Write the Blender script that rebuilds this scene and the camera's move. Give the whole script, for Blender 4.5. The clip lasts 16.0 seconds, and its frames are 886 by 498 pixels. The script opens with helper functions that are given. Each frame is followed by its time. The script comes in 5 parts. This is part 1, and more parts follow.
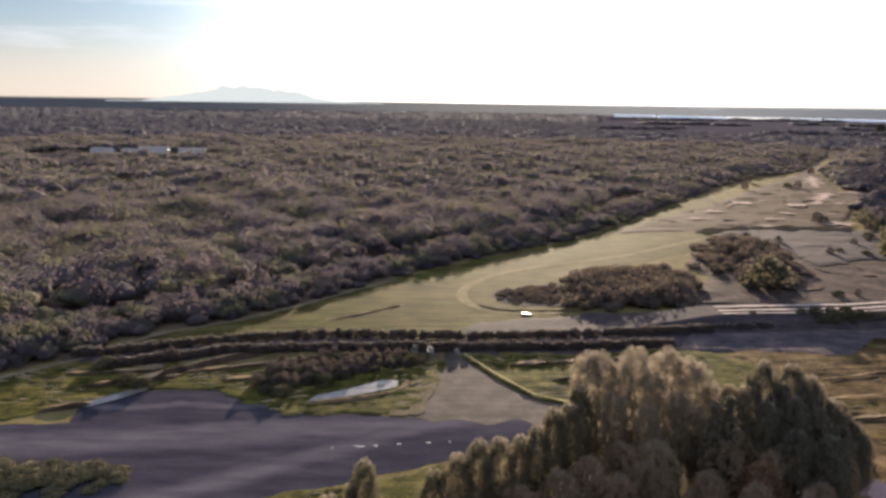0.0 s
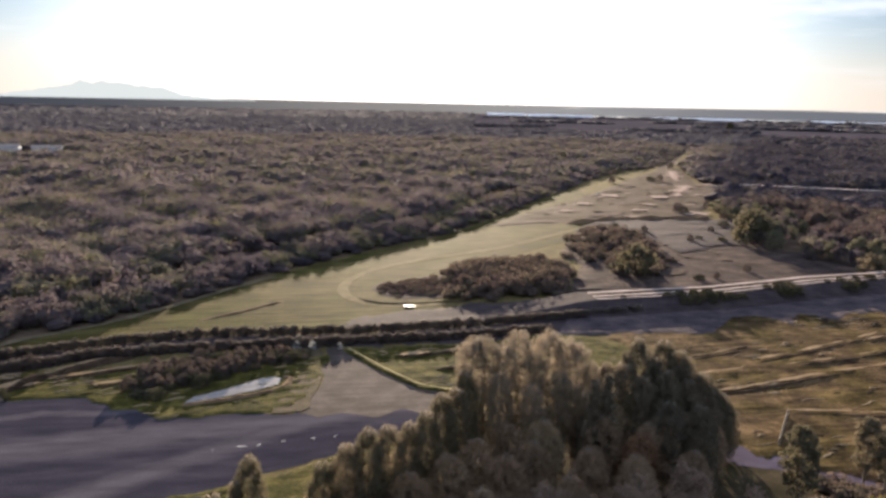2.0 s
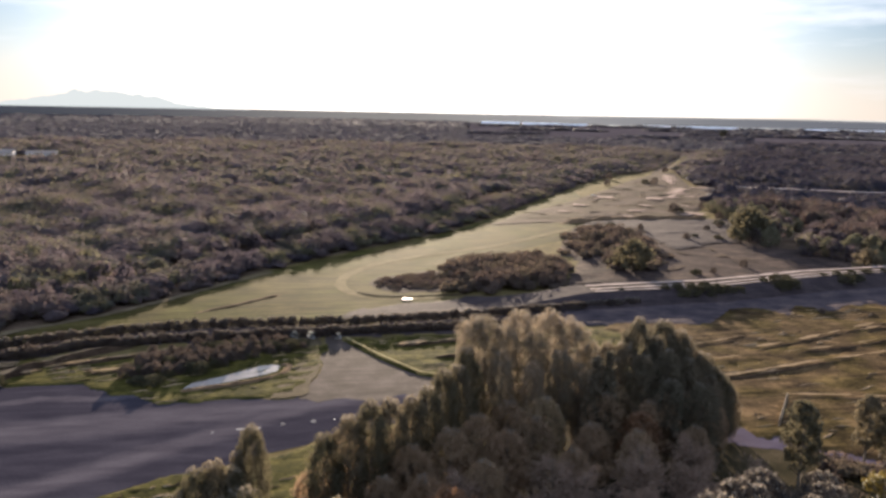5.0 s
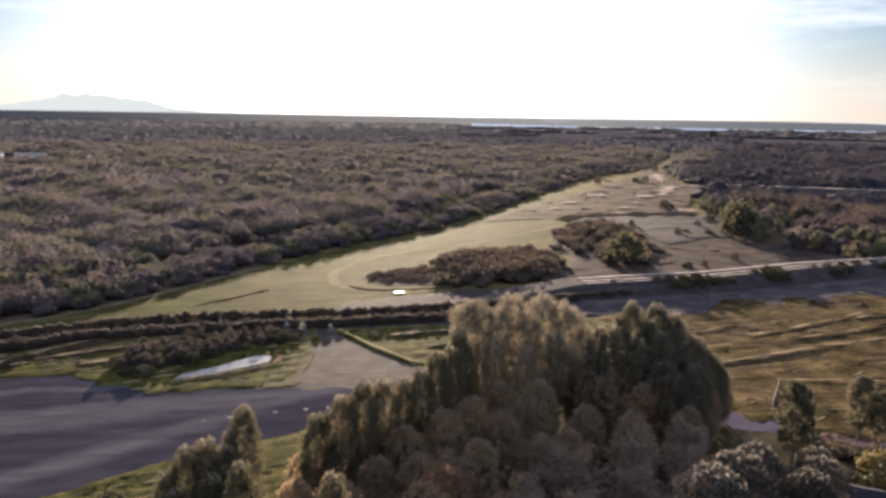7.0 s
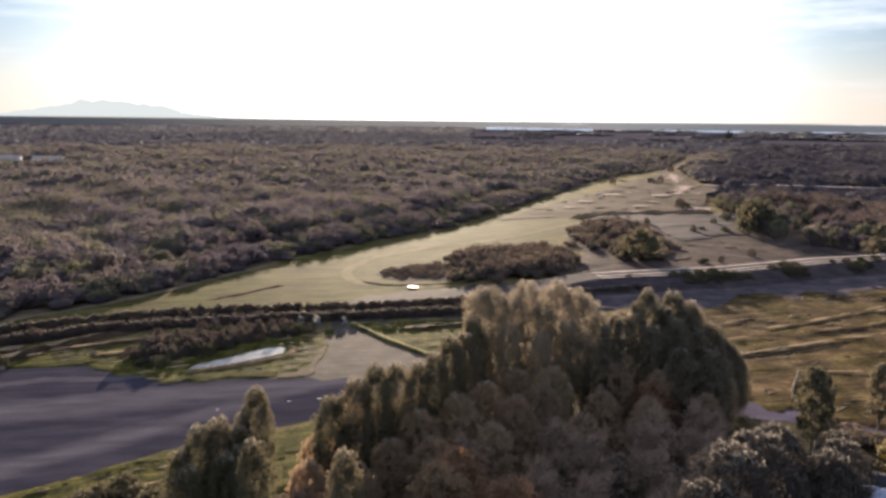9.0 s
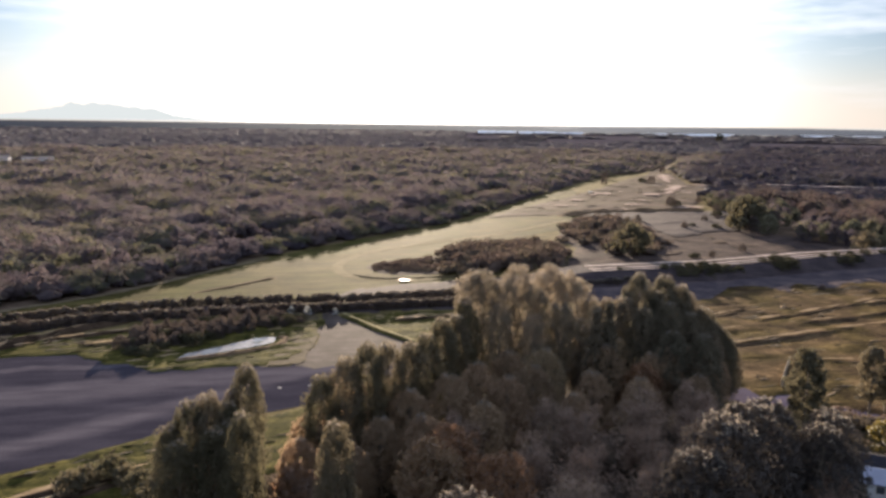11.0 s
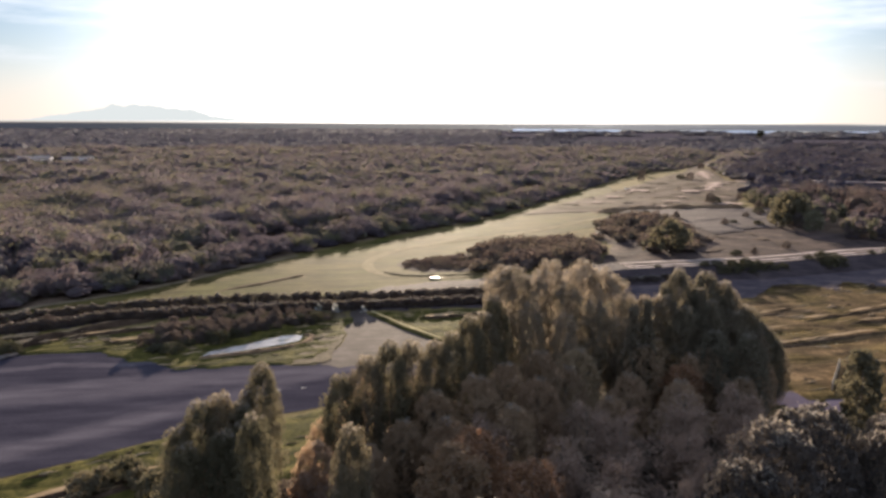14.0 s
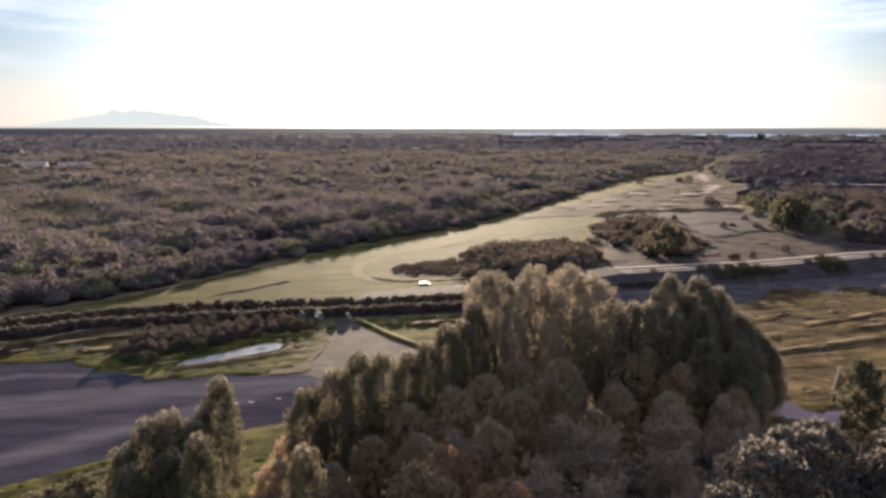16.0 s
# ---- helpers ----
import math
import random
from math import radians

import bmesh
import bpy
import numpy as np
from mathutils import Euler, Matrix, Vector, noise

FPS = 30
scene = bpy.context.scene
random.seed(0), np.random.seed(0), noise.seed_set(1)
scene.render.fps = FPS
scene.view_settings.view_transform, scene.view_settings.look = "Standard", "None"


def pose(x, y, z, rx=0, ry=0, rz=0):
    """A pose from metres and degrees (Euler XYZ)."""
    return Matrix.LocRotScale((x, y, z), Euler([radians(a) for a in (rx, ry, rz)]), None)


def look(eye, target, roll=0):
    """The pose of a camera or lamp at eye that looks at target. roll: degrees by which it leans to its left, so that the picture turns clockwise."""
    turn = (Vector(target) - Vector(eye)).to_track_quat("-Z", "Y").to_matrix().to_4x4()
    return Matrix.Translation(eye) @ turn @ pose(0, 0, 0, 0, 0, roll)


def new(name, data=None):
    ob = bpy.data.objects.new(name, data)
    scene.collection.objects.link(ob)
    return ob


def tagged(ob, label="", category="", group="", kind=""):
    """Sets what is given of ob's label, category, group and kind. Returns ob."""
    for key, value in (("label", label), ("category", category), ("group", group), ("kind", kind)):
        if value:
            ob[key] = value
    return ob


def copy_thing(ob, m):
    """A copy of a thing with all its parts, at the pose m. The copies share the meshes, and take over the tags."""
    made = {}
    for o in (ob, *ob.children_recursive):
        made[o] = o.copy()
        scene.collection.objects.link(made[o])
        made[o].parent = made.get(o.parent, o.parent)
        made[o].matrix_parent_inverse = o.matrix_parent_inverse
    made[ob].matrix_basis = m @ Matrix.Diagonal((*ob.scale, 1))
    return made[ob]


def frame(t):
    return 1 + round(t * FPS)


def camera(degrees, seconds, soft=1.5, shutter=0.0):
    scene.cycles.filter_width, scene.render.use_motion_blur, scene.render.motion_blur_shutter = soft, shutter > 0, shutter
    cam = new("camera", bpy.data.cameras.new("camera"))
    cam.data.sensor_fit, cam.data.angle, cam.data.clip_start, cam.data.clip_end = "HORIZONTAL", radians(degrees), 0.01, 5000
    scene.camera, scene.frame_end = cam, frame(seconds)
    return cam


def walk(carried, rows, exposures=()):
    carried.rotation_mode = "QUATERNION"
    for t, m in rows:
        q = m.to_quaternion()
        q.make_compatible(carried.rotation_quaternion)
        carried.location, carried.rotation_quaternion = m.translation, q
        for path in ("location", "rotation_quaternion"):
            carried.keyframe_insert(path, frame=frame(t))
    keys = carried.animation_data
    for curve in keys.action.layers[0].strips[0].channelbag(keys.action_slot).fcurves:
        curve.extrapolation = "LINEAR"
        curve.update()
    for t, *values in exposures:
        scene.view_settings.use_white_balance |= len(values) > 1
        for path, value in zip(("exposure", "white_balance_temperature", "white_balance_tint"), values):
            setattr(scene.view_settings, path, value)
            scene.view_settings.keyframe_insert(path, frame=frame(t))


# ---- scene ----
cam = camera(59.9, 16.0, 3.1)
DROP = 1.9  # the ground lies at z = 0
PATH = [
    (0, (0.256, -0.05, 78.695), (0.255, 1.914, 78.317), 0.8),
    (0.5, (-0.123, 0.003, 78.339), (0.199, 1.938, 77.953), 1.2),
    (1, (-0.526, 0.289, 77.856), (0.008, 2.176, 77.463), 1.4),
    (1.5, (-0.645, 0.785, 77.228), (-0.194, 2.696, 76.847), 1.4),
    (2, (-0.656, 1.054, 76.459), (-0.342, 2.993, 76.082), 1.2),
    (2.5, (-0.825, 0.874, 75.614), (-0.526, 2.816, 75.239), 1.2),
    (3, (-1.238, 0.394, 74.692), (-0.916, 2.333, 74.324), 1.3),
    (3.5, (-1.542, 0.075, 73.896), (-1.218, 2.015, 73.531), 1.2),
    (6, (-1.898, 0.147, 68.313), (-1.556, 2.086, 67.966), 1.0),
    (6.5, (-1.96, -0.012, 67.521), (-1.604, 1.925, 67.175), 1.0),
    (7, (-2.02, -0.032, 66.641), (-1.67, 1.906, 66.297), 0.9),
    (7.5, (-2.025, 0.114, 65.735), (-1.681, 2.054, 65.393), 0.8),
    (8, (-1.953, 0.187, 64.787), (-1.64, 2.133, 64.448), 0.7),
    (8.5, (-1.871, 0.221, 63.955), (-1.566, 2.169, 63.618), 0.7),
    (9, (-1.73, 0.059, 63.139), (-1.417, 2.006, 62.805), 0.6),
    (9.5, (-1.651, -0.123, 62.351), (-1.328, 1.823, 62.02), 0.6),
    (12, (-1.613, -0.039, 57.503), (-1.261, 1.903, 57.183), 0.6),
    (12.5, (-1.476, 0.633, 57.261), (-1.11, 2.573, 56.942), 0.5),
    (13, (-1.108, 2.162, 57.308), (-0.793, 4.11, 56.986), 0.4),
    (13.5, (-0.326, 3.942, 57.313), (-0.057, 5.897, 56.987), 0.4),
    (14, (0.719, 5.797, 57.33), (0.963, 7.755, 57.003), 0.2),
    (14.5, (1.975, 7.453, 57.237), (2.208, 9.412, 56.91), 0.1),
    (15, (3.23, 9.032, 56.967), (3.47, 10.991, 56.644), 0.0),
    (15.5, (4.383, 10.509, 56.494), (4.626, 12.468, 56.17), -0.0),
    (16, (5.579, 12.044, 56.2), (5.82, 14.005, 55.885), -0.0),
]
walk(cam, [(t, look((e[0], e[1], e[2] - DROP), (g[0], g[1], g[2] - DROP), roll)) for t, e, g, roll in PATH], [(0, 2.5, 6500, 11), (16, 2.5, 6500, 11)])

# ---- light ----
SUN_AZ, SUN_EL = math.atan2(0.0975, 0.995), radians(9.0)
SUN = Vector((math.sin(SUN_AZ) * math.cos(SUN_EL), math.cos(SUN_AZ) * math.cos(SUN_EL), math.sin(SUN_EL)))
sun_data = bpy.data.lights.new("sun", "SUN")
sun_data.energy, sun_data.angle, sun_data.color = 5.0, radians(0.6), (1.0, 0.82, 0.62)
sun = new("sun", sun_data)
sun.matrix_world = look(SUN * 200, (0, 0, 0))

world = bpy.data.worlds.new("world")
scene.world = world
world.use_nodes = True
wt = world.node_tree
wt.nodes.clear()


class Net:
    """Short way to write node trees."""

    def __init__(self, tree):
        self.tree = tree

    def add(self, kind, ins=None, **props):
        n = self.tree.nodes.new(kind)
        for k, v in props.items():
            if k == "op":
                n.operation = v
            elif k == "blend":
                n.blend_type = v
            elif k == "data":
                n.data_type = v
            elif k == "kind":
                n.feature = v
            elif k == "sky":
                n.sky_type = v
        for key, v in (ins or {}).items():
            if isinstance(v, bpy.types.NodeSocket):
                self.tree.links.new(v, n.inputs[key])
            else:
                n.inputs[key].default_value = v
        return n

    def math(self, op, a, b=0.0, c=0.0):
        return self.add("ShaderNodeMath", {0: a, 1: b, 2: c}, op=op).outputs[0]

    def mix(self, fac, a, b, blend="MIX"):
        return self.add("ShaderNodeMix", {0: fac, 6: a, 7: b}, data="RGBA", blend=blend).outputs[2]

    def noise(self, vec, scale, detail=4.0, rough=0.55):
        return self.add("ShaderNodeTexNoise", {"Vector": vec, "Scale": scale, "Detail": detail, "Roughness": rough}).outputs[0]

    def ramp(self, fac, stops):
        n = self.add("ShaderNodeValToRGB", {0: fac})
        els = n.color_ramp.elements
        while len(els) < len(stops):
            els.new(0.5)
        for e, (p, c) in zip(els, stops):
            e.position, e.color = p, (*c, 1)
        return n.outputs[0]

    def stretch(self, vec, scale, turn=0.0):
        n = self.add("ShaderNodeMapping", {"Vector": vec, "Scale": scale, "Rotation": (0, 0, turn)})
        return n.outputs[0]


w = Net(wt)
sky = w.add("ShaderNodeTexSky", sky="NISHITA")
sky.sun_disc, sky.sun_elevation, sky.sun_rotation = False, SUN_EL, SUN_AZ
sky.air_density, sky.dust_density, sky.ozone_density = 1.0, 0.6, 2.0
way = w.add("ShaderNodeTexCoord").outputs["Generated"]
sep = w.add("ShaderNodeSeparateXYZ", {0: way})
dot = w.add("ShaderNodeVectorMath", {0: way, 1: SUN}, op="DOT_PRODUCT").outputs["Value"]
off = w.math("SUBTRACT", 1.0, dot)
GLARE = Vector((math.sin(radians(9.0)), math.cos(radians(9.0)), 0.09)).normalized()
turned = w.math("SUBTRACT", 1.0, w.add("ShaderNodeVectorMath", {0: way, 1: GLARE}, op="DOT_PRODUCT").outputs["Value"])
wide = w.math("EXPONENT", w.math("MULTIPLY", w.math("POWER", w.math("DIVIDE", w.math("MAXIMUM", turned, 0.0), 0.05), 1.3), -1.0))
narrow = w.math("EXPONENT", w.math("MULTIPLY", off, -60.0))
glow = w.mix(1.0, w.mix(wide, (0, 0, 0, 1), (7.4, 7.0, 6.4, 1)), w.mix(narrow, (0, 0, 0, 1), (13.0, 12.2, 11.0, 1)), "ADD")
streaks = w.noise(w.stretch(way, (3.0, 3.0, 22.0)), 1.6, 5.0, 0.6)
# Streaky cloud; it thickens overhead, unseen, as added fill light.
cloud = w.math("MULTIPLY", w.math("SUBTRACT", w.math("ADD", streaks, w.math("MULTIPLY", sep.outputs[2], 1.2)), 0.57), 4.5)
cloud_fill = w.add("ShaderNodeClamp", {0: cloud}).outputs[0]
soft_sky = w.add("ShaderNodeHueSaturation", {"Saturation": 0.6, "Color": sky.outputs[0]}).outputs[0]
clear = w.mix(1.0, soft_sky, (0.275, 0.345, 0.46, 1), "MULTIPLY")
high = w.add("ShaderNodeMapRange", {0: sep.outputs[2], 1: 0.12, 2: 0.3, 3: 0.0, 4: 1.0}).outputs[0]
veil = w.mix(w.math("MULTIPLY", cloud_fill, 0.8), clear, w.mix(high, (3.5, 3.8, 4.2, 1), (3.6, 4.4, 6.0, 1)))
low_band = w.math("EXPONENT", w.math("MULTIPLY", w.math("POWER", w.math("DIVIDE", w.math("MAXIMUM", sep.outputs[2], 0.0), 0.062), 2.0), -1.0))
warm = w.mix(w.math("MULTIPLY", low_band, 0.75), veil, (3.75, 3.15, 2.65, 1))
lit = w.mix(1.0, warm, glow, "ADD")
below = w.add("ShaderNodeMapRange", {0: sep.outputs[2], 1: -0.0028, 2: -0.0004, 3: 1.0, 4: 0.0}).outputs[0]
side = w.add("ShaderNodeMapRange", {0: sep.outputs[0], 1: 0.12, 2: 0.32, 3: 0.0, 4: 1.0}).outputs[0]
lines = w.noise(w.stretch(way, (5.0, 5.0, 700.0)), 1.0, 3.0, 0.55)
shine = w.ramp(w.math("ADD", lines, w.math("MULTIPLY", sep.outputs[2], 55.0)), [(0.32, (0.62, 0.66, 0.78)), (0.38, (1.0, 1.05, 1.1)), (0.44, (3.8, 3.8, 3.7))])
plain = w.mix(1.0, w.mix(side, (0.22, 0.25, 0.33, 1), shine), w.mix(wide, (0, 0, 0, 1), (0.9, 0.82, 0.7, 1)), "ADD")
seen = w.mix(below, lit, plain)
back = w.add("ShaderNodeBackground", {0: seen, 1: 0.047})
wt.links.new(back.outputs[0], w.add("ShaderNodeOutputWorld").inputs[0])



# ---- materials ----
def material(name):
    m = bpy.data.materials.new(name)
    m.use_nodes = True
    m.node_tree.nodes.clear()
    return m, Net(m.node_tree)


def finish(m, n, colour, rough=0.8, bump=None, strength=0.4, distance=0.1, metal=0.0, through_light=0.0, spec=0.3, coat=0.0, sheen=0.0):
    ins = {"Base Color": colour, "Roughness": rough, "Metallic": metal, "Specular IOR Level": spec, "Coat Weight": coat, "Sheen Weight": sheen, "Sheen Roughness": 0.45}
    if bump is not None:
        ins["Normal"] = n.add("ShaderNodeBump", {"Height": bump, "Strength": strength, "Distance": distance}).outputs[0]
    sh = n.add("ShaderNodeBsdfPrincipled", ins).outputs[0]
    if through_light:
        t = n.add("ShaderNodeBsdfTranslucent", {"Color": colour}).outputs[0]
        sh = n.add("ShaderNodeMixShader", {0: through_light, 1: sh, 2: t}).outputs[0]
    m.node_tree.links.new(sh, n.add("ShaderNodeOutputMaterial").inputs[0])
    return m


def dusk(c, k=1.0):
    """The reddish-violet cast that dry autumn earth and leaves have."""
    return (c[0] * 1.07 * k, c[1] * 0.955 * k, c[2] * 0.97 * k)


def ground_like(name, dark, mid, light, patch_size, grain_size, rough=0.9, bump=0.6, lift=0.15, lines=0.0, turn=0.0, spec=0.004, sharp=0.14, tint=None):
    """Earth, grass or gravel: large patches, small grain and, with lines, drawn-out streaks."""
    m, n = material(name)
    at = n.add("ShaderNodeNewGeometry").outputs["Position"]
    big = n.noise(at, 1.0 / patch_size, 5.0, 0.6)
    small = n.noise(at, 1.0 / grain_size, 6.0, 0.65)
    mixed = n.math("ADD", n.math("MULTIPLY", big, 0.6), n.math("MULTIPLY", small, 0.4))
    if lines:
        drawn = n.noise(n.stretch(at, (0.035, 0.7, 1.0), turn), 1.0, 4.0, 0.6)
        mixed = n.math("ADD", n.math("MULTIPLY", mixed, 1 - lines), n.math("MULTIPLY", drawn, lines))
    colour = n.ramp(mixed, [(0.5 - sharp, dusk(dark)), (0.5, dusk(mid)), (0.5 + sharp, dusk(light))])
    if tint:
        where = n.ramp(n.noise(at, 0.6 / patch_size, 3.0, 0.5), [(0.44, (0, 0, 0)), (0.6, (1, 1, 1))])
        colour = n.mix(where, colour, n.mix(1.0, colour, (*tint, 1), "MULTIPLY"))
    return finish(m, n, colour, rough, small, bump, lift, spec=spec)


def leafy(name, stops, cell, through_light=0.42, spread=0.16, rough=0.75, sheen=0.6, k=1.75, gloss=None):
    """Foliage: the hue changes from plant to plant, the brightness from leaf to leaf."""
    m, n = material(name)
    geo = n.add("ShaderNodeNewGeometry")
    obj = n.add("ShaderNodeObjectInfo").outputs["Random"]
    if cell:
        vor = n.add("ShaderNodeTexVoronoi", {"Vector": geo.outputs["Position"], "Scale": 1.0 / cell})
        base = n.add("ShaderNodeSeparateColor", {0: vor.outputs["Color"]}).outputs[0]
        drift = n.noise(n.stretch(geo.outputs["Position"], (1.0, 0.45, 1.0)), 0.014, 5.0, 0.6)
        base = n.math("ADD", n.math("MULTIPLY", base, 0.5), n.math("MULTIPLY", n.math("SUBTRACT", drift, 0.27), 1.1))
    else:
        base = obj
    isl = geo.outputs["Random Per Island"]
    hue = n.math("ADD", n.math("MULTIPLY", base, 0.92 if cell else 0.8), n.math("MULTIPLY", isl, 0.08 if cell else 0.2))
    colour = n.ramp(hue, [(p, dusk(c, k)) for p, c in stops])
    bright = n.math("ADD", 1.0 - spread / 2, n.math("MULTIPLY", isl, spread))
    grey = n.add("ShaderNodeCombineColor", {0: bright, 1: bright, 2: bright}).outputs[0]
    colour = n.mix(1.0, colour, grey, "MULTIPLY")
    relief_n = n.noise(geo.outputs["Position"], 1.6, 5.0, 0.7) if cell else None
    return finish(m, n, colour, rough, relief_n, 0.7, 0.5, through_light=through_light, spec=gloss if gloss is not None else (0.05 if sheen > 0.2 else 0.0), sheen=sheen)


def plain_paint(name, rgb, rough=0.5, metal=0.0, spec=0.5, wear=0.15, size=0.6, coat=0.0):
    m, n = material(name)
    at = n.add("ShaderNodeTexCoord").outputs["Object"]
    a = n.noise(at, 1.0 / size, 5.0)
    worn = n.ramp(a, [(0.3, tuple(c * (1 - wear) for c in rgb)), (0.7, rgb)])
    return finish(m, n, worn, rough, n.noise(at, 8.0 / size), 0.1, 0.01, metal, spec=spec, coat=coat)


GROUND = ground_like("rough grass", (0.04, 0.036, 0.018), (0.08, 0.07, 0.03), (0.12, 0.105, 0.048), 14.0, 0.9)
LITTER = ground_like("forest floor", (0.03, 0.024, 0.017), (0.06, 0.048, 0.034), (0.10, 0.08, 0.055), 18.0, 1.2, spec=0.0, rough=1.0)
MEADOW = ground_like("mown meadow", (0.020, 0.019, 0.007), (0.042, 0.038, 0.014), (0.074, 0.066, 0.026), 16.0, 1.2, sharp=0.075, tint=(0.78, 0.90, 0.66), lines=0.55, turn=-0.95, spec=0.006)
VERGE = ground_like("green verge", (0.010, 0.012, 0.004), (0.035, 0.036, 0.010), (0.086, 0.078, 0.024), 5.0, 0.7, lift=0.25, sharp=0.1, lines=0.3, turn=-0.2, spec=0.005)
FIELD = ground_like("dry field", (0.014, 0.010, 0.007), (0.046, 0.034, 0.017), (0.112, 0.081, 0.042), 9.0, 0.8, sharp=0.09, tint=(0.82, 0.88, 0.66), lines=0.3, turn=-0.24, spec=0.005)
# Dry earth, darkened further to carry tree shade over the scrub land.
SCRUB_SOIL = ground_like("dry ground under scrub", (0.017, 0.015, 0.015), (0.036, 0.030, 0.027), (0.080, 0.063, 0.049), 12.0, 0.9, sharp=0.09, lines=0.3, turn=-0.5, spec=0.005)
SAND = ground_like("bare sandy soil", (0.032, 0.026, 0.021), (0.058, 0.047, 0.037), (0.102, 0.082, 0.064), 16.0, 1.5, lines=0.45, turn=-0.2, spec=0.004, tint=(0.78, 0.82, 0.70))
PALE_ASPHALT = ground_like("pale dusty asphalt", (0.034, 0.032, 0.046), (0.055, 0.051, 0.070), (0.080, 0.074, 0.094), 8.0, 0.5, 0.9, 0.3, 0.03, lines=0.25, turn=0.5)


def yard_material():
    """Dark asphalt that wheels have dusted pale along two bands."""
    m, n = material("dusty asphalt")
    at = n.add("ShaderNodeNewGeometry").outputs["Position"]
    xyz = n.add("ShaderNodeSeparateXYZ", {0: at})
    x, y = xyz.outputs[0], xyz.outputs[1]
    big, mid, fine = n.noise(at, 0.07, 5.0, 0.6), n.noise(n.stretch(at, (0.06, 0.26, 1.0), -0.2), 1.0, 5.0, 0.6), n.noise(at, 2.2, 6.0, 0.65)
    wander = n.math("MULTIPLY", n.math("SUBTRACT", big, 0.5), 9.0)
    bands = None
    for x0, y0, slope, half in ((-64.0, 165.5, 0.165, 6.5), (-50.0, 141.0, 0.70, 5.0), (-60.0, 184.0, 0.05, 1.8)):
        mid_y = n.math("ADD", n.math("MULTIPLY", n.math("SUBTRACT", x, x0), slope), y0)
        away = n.math("ABSOLUTE", n.math("ADD", n.math("SUBTRACT", y, mid_y), wander))
        one = n.add("ShaderNodeMapRange", {0: away, 1: half * 0.35, 2: half * 1.25, 3: 1.0, 4: 0.0}).outputs[0]
        bands = one if bands is None else n.math("MAXIMUM", bands, one)
    worn = n.math("MULTIPLY", bands, n.math("ADD", 0.35, n.math("MULTIPLY", mid, 1.1)))
    base = n.ramp(n.math("ADD", n.math("MULTIPLY", mid, 0.6), n.math("MULTIPLY", fine, 0.4)), [(0.36, (0.018, 0.0168, 0.0232)), (0.5, (0.027, 0.0247, 0.0325)), (0.64, (0.039, 0.0355, 0.0445))])
    dust = n.ramp(n.math("ADD", n.math("MULTIPLY", mid, 0.5), n.math("MULTIPLY", fine, 0.5)), [(0.36, (0.043, 0.038, 0.046)), (0.64, (0.074, 0.066, 0.075))])
    return finish(m, n, n.mix(n.add("ShaderNodeClamp", {0: worn}).outputs[0], base, dust), 1.0, fine, 0.3, 0.03, spec=0.0)


YARD_ASPHALT = yard_material()
GRAVEL = ground_like("dull gravel", (0.026, 0.024, 0.020), (0.046, 0.041, 0.036), (0.076, 0.068, 0.060), 7.0, 0.5, 0.9, 0.4, 0.04, sharp=0.09, lines=0.25, turn=-1.2, spec=0.01)
TRACK = ground_like("white gravel track", (0.22, 0.20, 0.175), (0.34, 0.31, 0.275), (0.46, 0.42, 0.38), 8.0, 0.8, 0.85, 0.4, 0.05, lines=0.3, turn=-0.1)
LOOP = ground_like("worn grass track", (0.058, 0.052, 0.025), (0.092, 0.082, 0.042), (0.126, 0.112, 0.062), 5.0, 0.8, spec=0.005)
PALE_SAND = ground_like("pale loose sand", (0.15, 0.125, 0.102), (0.22, 0.182, 0.148), (0.30, 0.25, 0.205), 7.0, 0.9, lines=0.3, turn=-0.1)
# Soil with shade put into its colour, for slopes and shaded ground.
SHADE_SOIL = ground_like("dark damp soil", (0.020, 0.018, 0.020), (0.034, 0.030, 0.031), (0.056, 0.048, 0.046), 6.0, 0.8, spec=0.01, lines=0.35, turn=-0.1)
STRAW = ground_like("dry straw-coloured grass", (0.10, 0.078, 0.044), (0.18, 0.142, 0.085), (0.27, 0.22, 0.14), 4.0, 0.5, lines=0.3, turn=-0.24)
RUT_SOIL = ground_like("dark rut soil", (0.016, 0.012, 0.008), (0.032, 0.024, 0.016), (0.056, 0.042, 0.028), 4.0, 0.5, lift=0.2, spec=0.01)
SOIL = ground_like("turned soil", (0.05, 0.036, 0.022), (0.095, 0.07, 0.042), (0.15, 0.115, 0.07), 5.0, 0.5, lift=0.2)

WOODS = leafy("autumn wood", [(0.2, (0.040, 0.038, 0.046)), (0.32, (0.062, 0.056, 0.063)), (0.42, (0.082, 0.070, 0.069)), (0.5, (0.056, 0.060, 0.045)), (0.58, (0.088, 0.090, 0.050)), (0.66, (0.054, 0.050, 0.057)), (0.78, (0.076, 0.070, 0.076))], 10.0, 0.5, spread=0.08, sheen=0.03, k=1.12, rough=1.0, gloss=0.18)
# Bluer than the near wood: distance haze is put into the leaf colour.
WOODS_HAZED = leafy("far wood", [(0.2, (0.036, 0.040, 0.055)), (0.45, (0.056, 0.056, 0.070)), (0.6, (0.052, 0.056, 0.062)), (0.8, (0.044, 0.045, 0.062))], 24.0, 0.4, spread=0.06, sheen=0.05, k=0.86, rough=1.0, gloss=0.12)
